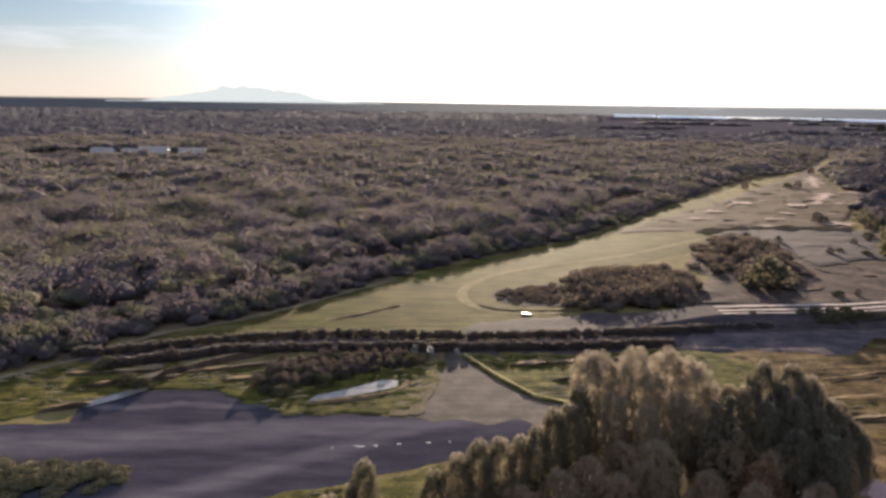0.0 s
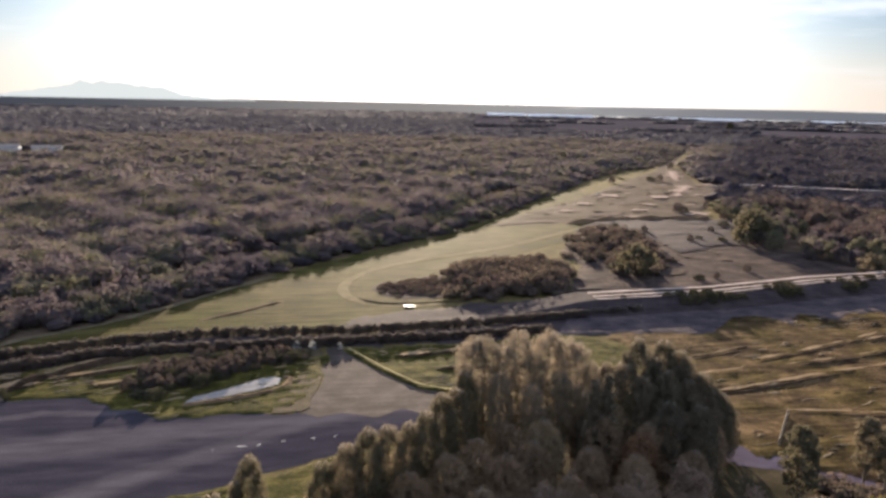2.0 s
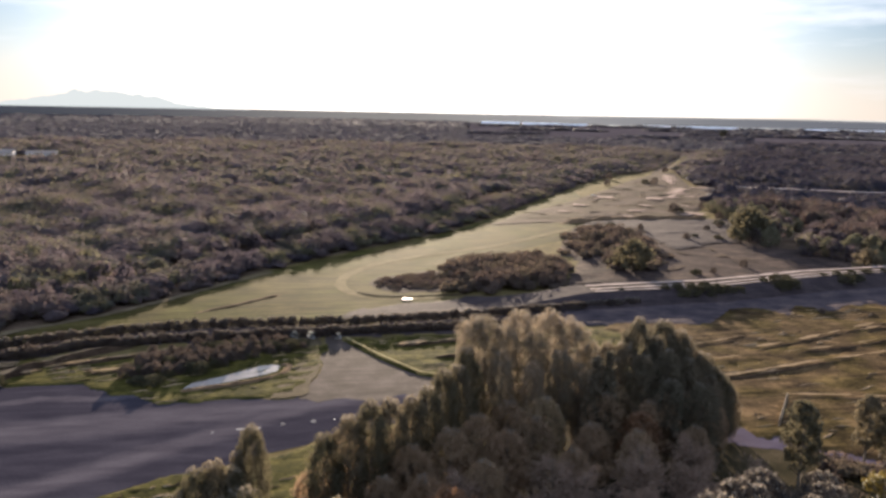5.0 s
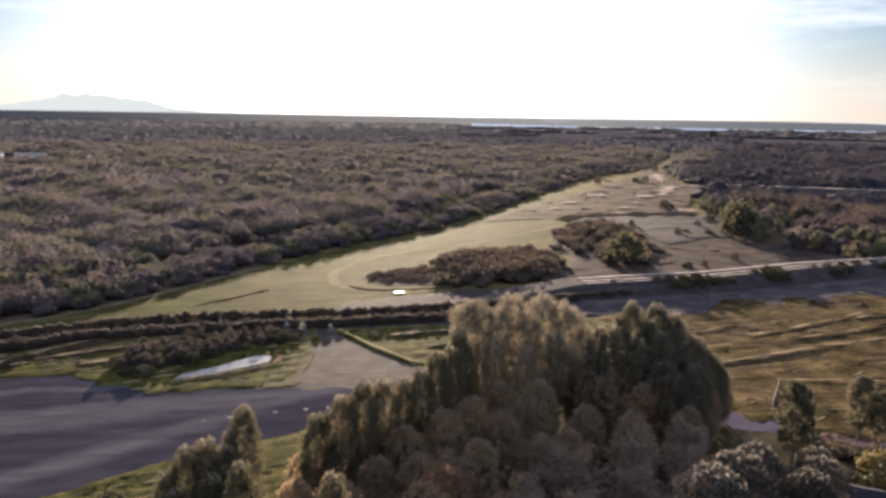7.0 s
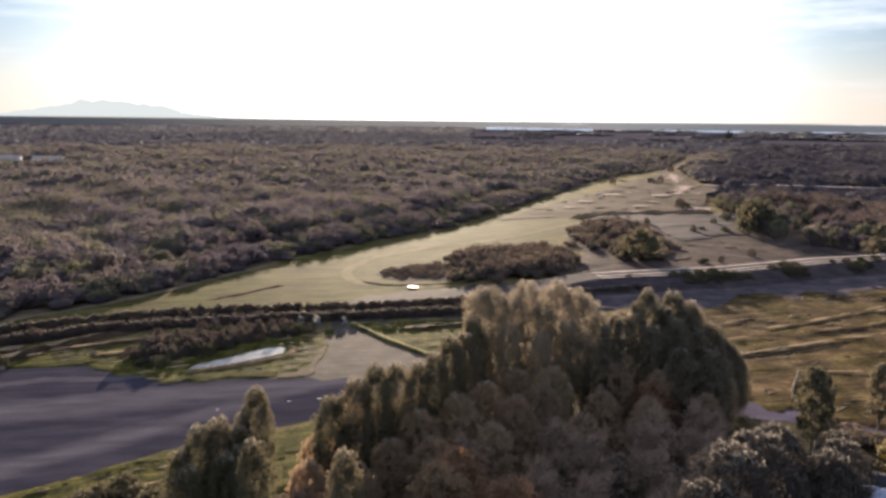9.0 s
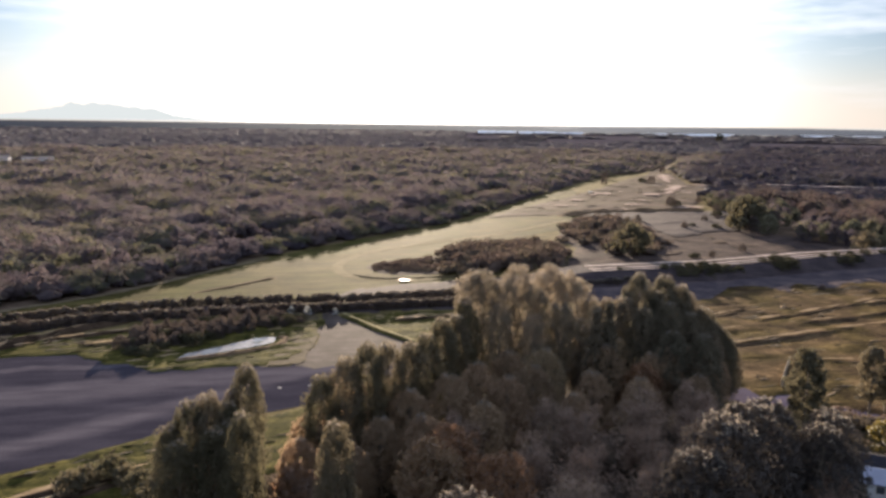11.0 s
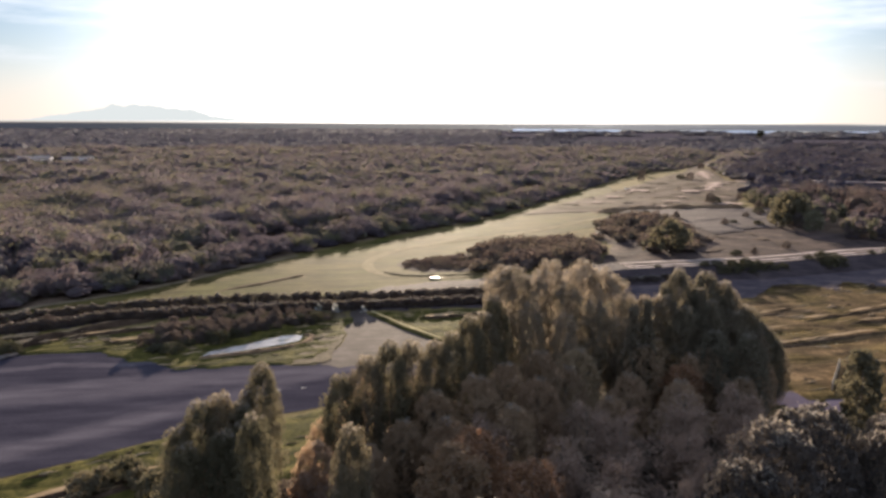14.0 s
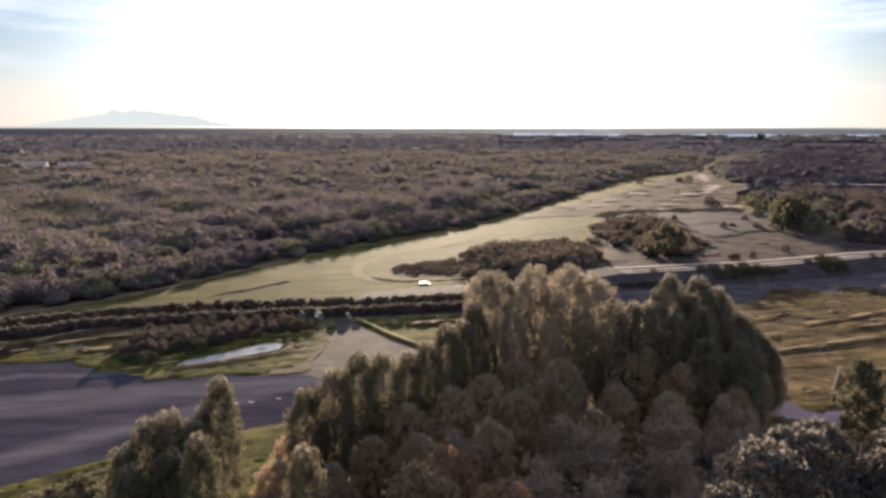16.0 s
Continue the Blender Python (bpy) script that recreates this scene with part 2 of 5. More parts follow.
# Dark leaf colour of this stand, with some shade mixed into it.
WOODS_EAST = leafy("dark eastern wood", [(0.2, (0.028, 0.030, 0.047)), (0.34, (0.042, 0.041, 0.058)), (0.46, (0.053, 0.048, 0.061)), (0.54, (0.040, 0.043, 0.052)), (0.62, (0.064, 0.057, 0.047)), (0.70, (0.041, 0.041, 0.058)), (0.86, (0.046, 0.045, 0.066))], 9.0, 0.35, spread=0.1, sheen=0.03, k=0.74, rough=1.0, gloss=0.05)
AUTUMN = leafy("mixed autumn leaves", [(0.2, (0.040, 0.038, 0.046)), (0.32, (0.066, 0.052, 0.048)), (0.42, (0.049, 0.049, 0.043)), (0.5, (0.080, 0.062, 0.050)), (0.58, (0.046, 0.042, 0.050)), (0.66, (0.068, 0.068, 0.047)), (0.74, (0.062, 0.049, 0.053)), (0.86, (0.044, 0.042, 0.053))], 9.5, 0.5, spread=0.14, sheen=0.03, k=0.98, rough=1.0, gloss=0.03)
# Paler than the olive leaves: veiling sun glare is put into the colour.
POPLAR = leafy("pale poplar leaves", [(0.1, (0.078, 0.073, 0.052)), (0.5, (0.102, 0.094, 0.068)), (0.9, (0.118, 0.106, 0.077))], 0, 0.42, sheen=0.05, k=1.6)
OLIVE = leafy("olive leaves", [(0.1, (0.050, 0.050, 0.031)), (0.5, (0.066, 0.064, 0.040)), (0.9, (0.082, 0.074, 0.049))], 0, 0.42, sheen=0.08, k=1.25)
DARK_GREEN = leafy("dark olive leaves", [(0.1, (0.056, 0.056, 0.040)), (0.5, (0.073, 0.069, 0.048)), (0.9, (0.092, 0.080, 0.056))], 0, 0.4, sheen=0.06, k=1.45)
BROWN = leafy("brown leaves", [(0.1, (0.090, 0.072, 0.046)), (0.5, (0.118, 0.088, 0.056)), (0.9, (0.124, 0.108, 0.066))], 0, 0.5, sheen=0.12, k=2.0)
RUST = leafy("rust leaves", [(0.1, (0.104, 0.066, 0.038)), (0.5, (0.140, 0.084, 0.044)), (0.9, (0.116, 0.088, 0.052))], 0, 0.55, sheen=0.3, k=1.5)
SILVER = leafy("grey-green leaves", [(0.1, (0.050, 0.049, 0.044)), (0.5, (0.060, 0.058, 0.052)), (0.9, (0.068, 0.066, 0.059))], 0, 0.25, sheen=0.0, k=0.85)
TWIG = leafy("bare twigs", [(0.1, (0.086, 0.068, 0.052)), (0.5, (0.112, 0.086, 0.064)), (0.9, (0.124, 0.104, 0.078))], 0, 0.45, sheen=0.1, k=1.75)
YELLOW = leafy("yellow leaves", [(0.1, (0.062, 0.054, 0.014)), (0.9, (0.088, 0.072, 0.018))], 0, k=1.3)
THICKET = leafy("dark thicket leaves", [(0.1, (0.034, 0.036, 0.022)), (0.5, (0.045, 0.046, 0.027)), (0.9, (0.056, 0.055, 0.031))], 0, 0.2, sheen=0.05, k=1.1)
# Sun on the leaf rims, put in as a paler leaf colour.
SUNLIT_TIPS = leafy("pale leaf tips", [(0.1, (0.100, 0.096, 0.080)), (0.9, (0.150, 0.142, 0.112))], 0, 0.5, k=1.2)
HEDGE = leafy("hedge leaves", [(0.1, (0.044, 0.039, 0.034)), (0.5, (0.053, 0.047, 0.040)), (0.9, (0.062, 0.055, 0.046))], 0, 0.22, sheen=0.05, k=1.15)
SCRUB_BROWN = leafy("bare brown scrub", [(0.1, (0.050, 0.045, 0.039)), (0.5, (0.063, 0.056, 0.048)), (0.9, (0.076, 0.067, 0.057))], 0, 0.35, sheen=0.05, k=1.2)
TEAL = leafy("pale blue-green needles", [(0.1, (0.15, 0.17, 0.16)), (0.9, (0.22, 0.25, 0.235))], 0, 0.4, sheen=0.2, k=1.2)
TUFT = leafy("grass blades", [(0.2, (0.06, 0.056, 0.024)), (0.5, (0.10, 0.085, 0.038)), (0.8, (0.14, 0.115, 0.055))], 7.0, 0.45)


def bark_material():
    m, n = material("bark")
    at = n.add("ShaderNodeTexCoord").outputs["Object"]
    a = n.noise(n.stretch(at, (6.0, 6.0, 0.8)), 1.0, 6.0)
    return finish(m, n, n.ramp(a, [(0.3, (0.05, 0.038, 0.028)), (0.7, (0.16, 0.13, 0.10))]), 0.9, a, 0.6, 0.04)


BARK = bark_material()


def water_material():
    m, n = material("still water")
    at = n.add("ShaderNodeNewGeometry").outputs["Position"]
    ripple = n.noise(n.stretch(at, (0.35, 1.8, 1.0)), 1.0, 4.0)
    return finish(m, n, n.ramp(ripple, [(0.35, (0.070, 0.062, 0.062)), (0.65, (0.110, 0.098, 0.096))]), 0.2, ripple, 0.25, 0.05, spec=0.085)


WATER = water_material()
CAR_WHITE = plain_paint("pale car paint", (0.34, 0.34, 0.34), 0.5, spec=0.3, wear=0.05)
GLASS_DARK = plain_paint("dark car glass", (0.02, 0.022, 0.025), 0.08, spec=0.7, wear=0.1)
RUBBER = plain_paint("tyre rubber", (0.025, 0.025, 0.025), 0.85)
RIM = plain_paint("wheel rim", (0.5, 0.5, 0.5), 0.35, 0.8)
LAMP_RED = plain_paint("red lamp plastic", (0.4, 0.02, 0.02), 0.3)
LAMP_CLEAR = plain_paint("clear lamp plastic", (0.7, 0.7, 0.68), 0.2)
WHITEWASH = plain_paint("whitewashed wall", (0.42, 0.42, 0.42), 0.85, wear=0.25, size=3.0)
SHEET = plain_paint("blue-grey sheet roof", (0.20, 0.21, 0.27), 0.6, 0.0, wear=0.3, size=2.0, spec=0.2)
TARRED = plain_paint("tarred roof felt", (0.022, 0.021, 0.026), 0.9, wear=0.3, size=1.0, spec=0.05)
PALE_ROOF = plain_paint("pale dusty roof sheet", (0.30, 0.25, 0.215), 0.9, wear=0.35, size=3.0, spec=0.05)
TIMBER = plain_paint("weathered timber", (0.27, 0.22, 0.16), 0.85, wear=0.4, size=0.4)
PALE_PAINT = plain_paint("worn white road paint", (0.45, 0.44, 0.42), 0.8, wear=0.4, spec=0.1)
PANE = plain_paint("window pane", (0.05, 0.06, 0.07), 0.06, spec=0.8)
PLASTIC = plain_paint("greenhouse film", (0.75, 0.76, 0.78), 0.35, spec=0.6, wear=0.2, size=9.0)


# ---- mesh helpers ----
rng = np.random.default_rng(7)


def arrays_mesh(name, verts, quads, mat, tris=None, second=None, from_face=0):
    me = bpy.data.meshes.new(name)
    verts, quads = np.asarray(verts, np.float32), np.asarray(quads, np.int32).reshape(-1, 4)
    tris = np.zeros((0, 3), np.int32) if tris is None else np.asarray(tris, np.int32)
    loops = np.concatenate([quads.ravel(), tris.ravel()])
    starts = np.concatenate([np.arange(len(quads)) * 4, len(quads) * 4 + np.arange(len(tris)) * 3])
    me.vertices.add(len(verts))
    me.vertices.foreach_set("co", verts.ravel())
    me.loops.add(len(loops))
    me.loops.foreach_set("vertex_index", loops.astype(np.int32))
    me.polygons.add(len(starts))
    me.polygons.foreach_set("loop_start", starts.astype(np.int32))
    me.update(calc_edges=True)
    me.validate()
    me.materials.append(mat)
    if second is not None:
        me.materials.append(second)
        me.polygons.foreach_set("material_index", (np.arange(len(starts)) >= from_face).astype(np.int32))
    return me


def part(name, data, material, parent, label=""):
    """One mesh object under a thing or a part, from a bmesh or a mesh."""
    if isinstance(data, bmesh.types.BMesh):
        me = bpy.data.meshes.new(name)
        data.to_mesh(me)
        data.free()
        me.materials.append(material)
    else:
        me = data
    ob = new(name, me)
    if parent is not None:
        ob.parent = parent
    return tagged(ob, label)


def thing(name, label, category, group="", kind="", at=None):
    e = new(name)
    e.empty_display_size = 0.5
    if at is not None:
        e.matrix_basis = at
    return tagged(e, label, category, group, kind)


def leaf_quads(centres, normals, length, width, upright=0.0):
    """A rhombic leaf spray at each centre, turned at random about its normal."""
    k = len(centres)
    nrm = normals / (np.linalg.norm(normals, axis=1, keepdims=True) + 1e-9)
    a = np.cross(nrm, rng.normal(size=(k, 3)))
    a /= np.linalg.norm(a, axis=1, keepdims=True) + 1e-9
    a = a + np.array([0, 0, upright]) * np.sign(a[:, 2:3] + 1e-6)
    a /= np.linalg.norm(a, axis=1, keepdims=True) + 1e-9
    b = np.cross(nrm, a)
    b /= np.linalg.norm(b, axis=1, keepdims=True) + 1e-9
    ln = (length * rng.uniform(0.6, 1.35, k))[:, None]
    wd = (width * rng.uniform(0.6, 1.35, k))[:, None]
    v = np.stack([centres - a * ln, centres - b * wd + a * ln * 0.15, centres + a * ln, centres + b * wd + a * ln * 0.15], 1)
    return v.reshape(-1, 3), np.arange(4 * k).reshape(k, 4)


def tubes(paths, sides=6):
    """Tapered tubes: each path is a list of (point, radius)."""
    verts, quads = [], []
    for path in paths:
        base = len(verts)
        for i, (p, r) in enumerate(path):
            p = Vector(p)
            q = Vector(path[min(i + 1, len(path) - 1)][0]) - Vector(path[max(i - 1, 0)][0])
            frame_q = q.to_track_quat("Z", "X")
            for s in range(sides):
                a = 2 * math.pi * s / sides
                verts.append(p + frame_q @ Vector((r * math.cos(a), r * math.sin(a), 0)))
        for i in range(len(path) - 1):
            for s in range(sides):
                t = (s + 1) % sides
                o = base + i * sides
                quads.append((o + s, o + t, o + sides + t, o + sides + s))
    return np.array([tuple(v) for v in verts]), np.array(quads)


def crown_points(h0, h1, rad, clumps, per, clump_r, shape, tall=0.85):
    """Clump centres through a crown, and the leaves round each."""
    u = rng.uniform(0, 1, clumps) ** 0.9
    ang = rng.uniform(0, 2 * math.pi, clumps)
    prof = shape(u)
    rr = rad * prof * rng.uniform(0.25, 1.0, clumps) ** 0.45 * rng.uniform(0.85, 1.15, clumps)
    c = np.stack([rr * np.cos(ang), rr * np.sin(ang), h0 + (h1 - h0) * u], 1)
    d = rng.normal(size=(clumps, per, 3))
    d /= np.linalg.norm(d, axis=2, keepdims=True)
    size = clump_r * rng.uniform(0.6, 1.4, clumps)[:, None, None]
    pts = c[:, None, :] + d * size * rng.uniform(0.35, 1.0, (clumps, per, 1)) ** 0.5 * np.array([1, 1, tall])
    nrm = d + rng.normal(size=d.shape) * 0.7
    return c, pts.reshape(-1, 3), nrm.reshape(-1, 3)


def make_tree(name, label, category, h, rad, mat, bole=0.22, clumps=120, per=34, clump_r=1.0, leaf=0.36, shape=None, lean=0.0, limbs=11, trunk_r=0.3, width=0.6, clump_tall=0.85, tips=0, upright=0.0):
    """A tree: a tapered trunk with limbs, and a crown of leaf clumps."""
    shape = shape or (lambda u: np.sqrt(np.clip(1 - (2 * u - 0.85) ** 2 / 1.35, 0.02, 1)))
    c, pts, nrm = crown_points(h * bole, h * 0.97, rad, clumps, per, clump_r, shape, clump_tall)
    t = thing(name, label, category)
    paths = [[((lean * h * f * f + 0.15 * math.sin(5 * f), 0.12 * math.cos(4 * f), h * 0.9 * f), trunk_r * (1 - 0.85 * f) + 0.03) for f in np.linspace(0, 1, 7)]]
    for i in rng.choice(len(c), min(limbs, len(c)), replace=False):
        tip = Vector(c[i])
        z0 = max(h * bole * 0.7, tip.z - h * rng.uniform(0.12, 0.25))
        root = Vector((0, 0, z0))
        mid = root.lerp(tip, 0.55) + Vector((0, 0, -0.04 * h * rng.uniform(0, 1)))
        r0 = trunk_r * (1 - 0.8 * z0 / h) * 0.55
        paths.append([(root, r0), (mid, r0 * 0.6), (tip, r0 * 0.2)])
    v, q = tubes(paths, 5)
    part("trunk", arrays_mesh("trunk", v, q, BARK), BARK, t)
    v, q = leaf_quads(pts, nrm, leaf, leaf * width, upright)
    faces = len(q)
    # Pale sprays along the crown top stand in for backlight on its rim.
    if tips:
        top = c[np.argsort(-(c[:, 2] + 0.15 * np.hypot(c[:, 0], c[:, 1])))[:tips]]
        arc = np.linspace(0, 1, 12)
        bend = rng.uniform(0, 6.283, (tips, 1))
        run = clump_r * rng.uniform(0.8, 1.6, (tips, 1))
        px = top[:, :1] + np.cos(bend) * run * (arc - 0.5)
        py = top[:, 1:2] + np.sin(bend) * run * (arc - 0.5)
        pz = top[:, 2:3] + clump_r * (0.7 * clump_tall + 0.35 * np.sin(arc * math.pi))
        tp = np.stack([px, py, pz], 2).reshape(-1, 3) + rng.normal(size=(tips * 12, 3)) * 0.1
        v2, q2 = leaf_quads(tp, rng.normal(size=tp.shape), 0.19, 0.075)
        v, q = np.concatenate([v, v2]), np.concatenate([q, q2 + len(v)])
    part("crown", arrays_mesh("crown", v, q, mat, None, SUNLIT_TIPS if tips else None, faces), mat, t)
    return t


def make_bare_tree(name, label, category, h, rad, mat, limbs=38, twigs=2600):
    t = thing(name, label, category)
    paths = [[((0.2 * math.sin(4 * f), 0.2 * math.cos(3 * f), h * 0.85 * f), 0.26 * (1 - 0.85 * f) + 0.03) for f in np.linspace(0, 1, 6)]]
    starts, ends = [], []
    for i in range(limbs):
        z0 = h * rng.uniform(0.2, 0.8)
        a = rng.uniform(0, 6.283)
        reach = rad * (1.15 - z0 / h) * rng.uniform(0.6, 1.1)
        tip = Vector((math.cos(a) * reach, math.sin(a) * reach, min(h, z0 + reach * rng.uniform(0.5, 1.2))))
        root = Vector((0, 0, z0))
        mid = root.lerp(tip, 0.5) + Vector((0, 0, -0.3))
        paths.append([(root, 0.1), (mid, 0.06), (tip, 0.02)])
        starts.append(mid), ends.append(tip)
    v, q = tubes(paths, 4)
    part("trunk", arrays_mesh("trunk", v, q, BARK), BARK, t)
    k = rng.integers(0, limbs, twigs)
    s, e = np.array([tuple(x) for x in starts])[k], np.array([tuple(x) for x in ends])[k]
    c = s + (e - s) * rng.uniform(0, 1.15, (twigs, 1)) + rng.normal(size=(twigs, 3)) * rad * 0.13
    v, q = leaf_quads(c, rng.normal(size=(twigs, 3)), 0.5, 0.07)
    part("crown", arrays_mesh("crown", v, q, mat), mat, t)
    return t


def place(ob, x, y, s=1.0, sz=None, z=0.0):
    m = pose(x, y, z, 0, 0, rng.uniform(0, 360)) @ Matrix.Diagonal((s, s, s if sz is None else sz, 1))
    return copy_thing(ob, m)


def inside(poly, x, y):
    """Which of the points lie in the polygon."""
    poly = np.asarray(poly, float)
    ok = np.zeros(len(x), bool)
    for (x0, y0), (x1, y1) in zip(poly, np.roll(poly, -1, 0)):
        cross = ((y0 > y) != (y1 > y)) & (x < (x1 - x0) * (y - y0) / (y1 - y0 + 1e-12) + x0)
        ok ^= cross
    return ok


def ragged(points, step=4.0, jitter=0.6, closed=True):
    """The outline with more points on it, moved to and fro as a natural edge is."""
    out = []
    n = len(points)
    for i in range(n if closed else n - 1):
        a, b = Vector(points[i]), Vector(points[(i + 1) % n])
        k = max(1, int((b - a).length / step))
        for j in range(k):
            p = a.lerp(b, j / k)
            d = noise.noise_vector(Vector((p.x * 0.13, p.y * 0.13, 3.0))) + 0.5 * noise.noise_vector(Vector((p.x * 0.5, p.y * 0.5, 8.0)))
            out.append((p.x + d.x * jitter, p.y + d.y * jitter))
    if not closed:
        out.append(tuple(points[-1]))
    return out


def patch(name, points, z, mat, label, category, step=4.0, jitter=0.6):
    bm = bmesh.new()
    f = bm.faces.new([bm.verts.new((x, y, z)) for x, y in ragged(points, step, jitter)])
    if f.normal.z < 0:
        f.normal_flip()
    bmesh.ops.triangulate(bm, faces=bm.faces[:])
    bmesh.ops.recalc_face_normals(bm, faces=bm.faces[:])
    return tagged(part(name, bm, mat, None), label, category, "", "structure")


def relief(x, y, amp, along, across, turn):
    """Low ridges drawn out along one direction, never below zero."""
    u, v = x * math.cos(turn) + y * math.sin(turn), -x * math.sin(turn) + y * math.cos(turn)
    a = noise.noise(Vector((u / along, v / across, 2.0)))
    b = noise.noise(Vector((u / along * 2.3, v / across * 2.6, 9.0)))
    c = noise.noise(Vector((x / 2.2, y / 2.2, 5.0)))
    gate = 0.35 + 1.5 * noise.noise(Vector((x / 42.0, y / 34.0, 14.0)))
    return max(0.0, amp * (0.5 + (a + 0.55 * b + 0.3 * c) * min(1.3, max(0.12, gate))))


def rough_patch(name, points, z, mat, label, category, cell, amp, along, across, turn):
    """A piece of land with its furrows and hummocks."""
    xs, ys = np.array([p[0] for p in points]), np.array([p[1] for p in points])
    gx, gy = np.arange(xs.min(), xs.max() + cell, cell), np.arange(ys.min(), ys.max() + cell, cell)
    mx, my = np.meshgrid(gx, gy)
    cx, cy = (mx[:-1, :-1] + cell / 2).ravel(), (my[:-1, :-1] + cell / 2).ravel()
    edge = np.array([noise.noise(Vector((a * 0.15, b * 0.15, 1.0))) for a, b in zip(cx, cy)]) * 3.0
    ok = inside(points, cx + edge, cy + edge)
    wide_n = len(gx)
    j, i = np.divmod(np.arange(len(cx)), wide_n - 1)
    o = j * wide_n + i
    quads = np.stack([o, o + 1, o + wide_n + 1, o + wide_n], 1)[ok]
    used, inv = np.unique(quads, return_inverse=True)
    px, py = mx.ravel()[used], my.ravel()[used]
    count = np.bincount(inv.ravel(), minlength=len(used))
    pz = np.array([z + relief(a, b, amp, along, across, turn) if k == 4 else z - 0.02 for a, b, k in zip(px, py, count)])
    me = arrays_mesh(name, np.stack([px, py, pz], 1), inv.reshape(-1, 4), mat)
    me.polygons.foreach_set("use_smooth", np.ones(len(me.polygons), bool))
    return tagged(part(name, me, mat, None), label, category, "", "structure")


def strip(name, line, width, z, mat, label, category, jitter=0.3, step=4.0, taper=False, land=None):
    """A road or track along a line, with uneven edges; it follows the hummocks of the land named."""
    mid = [Vector(p) for p in ragged(line, step, jitter, False)]
    bm = bmesh.new()
    prev = None
    for i, p in enumerate(mid):
        d = (mid[min(i + 1, len(mid) - 1)] - mid[max(i - 1, 0)]).normalized()
        side = Vector((-d.y, d.x)) * width / 2 * (1 + 0.25 * noise.noise(Vector((p.x * 0.2, p.y * 0.2, 1))))
        if taper:
            side *= min(1.0, 0.08 + min(i, len(mid) - 1 - i) / 3.0) * max(0.02, 0.75 + 2.2 * noise.noise(Vector((p.x * 0.13, p.y * 0.13, 7))))
        row = [bm.verts.new((*(p + side * f), z + (relief(*(p + side * f), *land) if land else 0.0))) for f in ((1, 0.33, -0.33, -1) if land else (1, -1))]
        for a, b, c, d in zip(prev or (), (prev or ())[1:], row, row[1:]):
            bm.faces.new((a, b, d, c))
        prev = row
    bmesh.ops.recalc_face_normals(bm, faces=bm.faces[:])
    if bm.faces[:] and bm.faces[:][0].normal.z < 0:
        bmesh.ops.reverse_faces(bm, faces=bm.faces[:])
    return tagged(part(name, bm, mat, None), label, category, "", "structure")


ROUND = ((-0.5, -0.03), (-0.28, 0.6), (-0.08, 1.0), (0.1, 0.95), (0.3, 0.5), (0.5, -0.03))
FLAT = ((-0.5, -0.03), (-0.36, 0.5), (-0.2, 1.0), (0.2, 1.0), (0.36, 0.5), (0.5, -0.03))


def bank(name, line, width, height, mat, label, category, jitter=0.5, step=3.0, profile=ROUND):
    """A low ridge of earth with a rounded, uneven top."""
    mid = [Vector(p) for p in ragged(line, step, jitter, False)]
    bm = bmesh.new()
    prev = None
    for i, p in enumerate(mid):
        d = (mid[min(i + 1, len(mid) - 1)] - mid[max(i - 1, 0)]).normalized()
        side = Vector((-d.y, d.x))
        end = min(1.0, min(i, len(mid) - 1 - i) / (7.0 if profile is FLAT else 2.0))
        hh = height * end * (1.0 if profile is FLAT else 0.8 + 0.6 * noise.noise(Vector((p.x * 0.3, p.y * 0.3, 5))))
        row = []
        for f, g in profile:
            q = p + side * width * f
            row.append(bm.verts.new((q.x, q.y, hh * g if g > 0 else -0.05)))
        if prev:
            for k in range(5):
                bm.faces.new((prev[k], prev[k + 1], row[k + 1], row[k]))
        prev = row
    bmesh.ops.recalc_face_normals(bm, faces=bm.faces[:])
    if sum(f.normal.z for f in bm.faces) < 0:
        bmesh.ops.reverse_faces(bm, faces=bm.faces[:])
    return tagged(part(name, bm, mat, None), label, category, "", "structure")


def box(bm, x0, x1, y0, y1, z0, z1, bevel=0.0):
    r = bmesh.ops.create_cube(bm, size=1.0, matrix=Matrix.Translation(((x0 + x1) / 2, (y0 + y1) / 2, (z0 + z1) / 2)) @ Matrix.Diagonal((x1 - x0, y1 - y0, z1 - z0, 1)))
    if bevel:
        edges = {e for v in r["verts"] for e in v.link_edges}
        bmesh.ops.bevel(bm, geom=list(edges), offset=bevel, segments=2, affect="EDGES", profile=0.5)
    return bm


# ---- large structure: the ground and what lies in it ----
def ground_sheet():
    bm = bmesh.new()
    n, reach = 48, 14000.0
    ticks = [math.copysign(reach * (abs(i) / (n / 2)) ** 2.6, i) for i in range(-n // 2, n // 2 + 1)]
    grid = [[bm.verts.new((x, y, 0)) for x in ticks] for y in ticks]
    for j in range(n):
        for i in range(n):
            bm.faces.new((grid[j][i], grid[j][i + 1], grid[j + 1][i + 1], grid[j + 1][i]))
    return tagged(part("ground", bm, LITTER, None), "dark brown earth and leaf litter reaching to the horizon", "ground", "", "structure")


ground_sheet()

WOOD_EDGE = [(-124, 205), (-107, 223), (-105, 235), (-87, 251), (-67, 266), (-49, 291), (-21, 332), (22, 380), (69, 426), (117, 498), (179, 597), (249, 711), (332, 830), (399, 886), (502, 1050), (640, 1290)]
RIGHT_EDGE = [(520, 1020), (440, 900), (375, 720), (380, 672), (282, 522), (276, 490), (260, 440), (240, 402), (230, 374), (246, 332), (260, 308), (300, 290), (420, 252)]
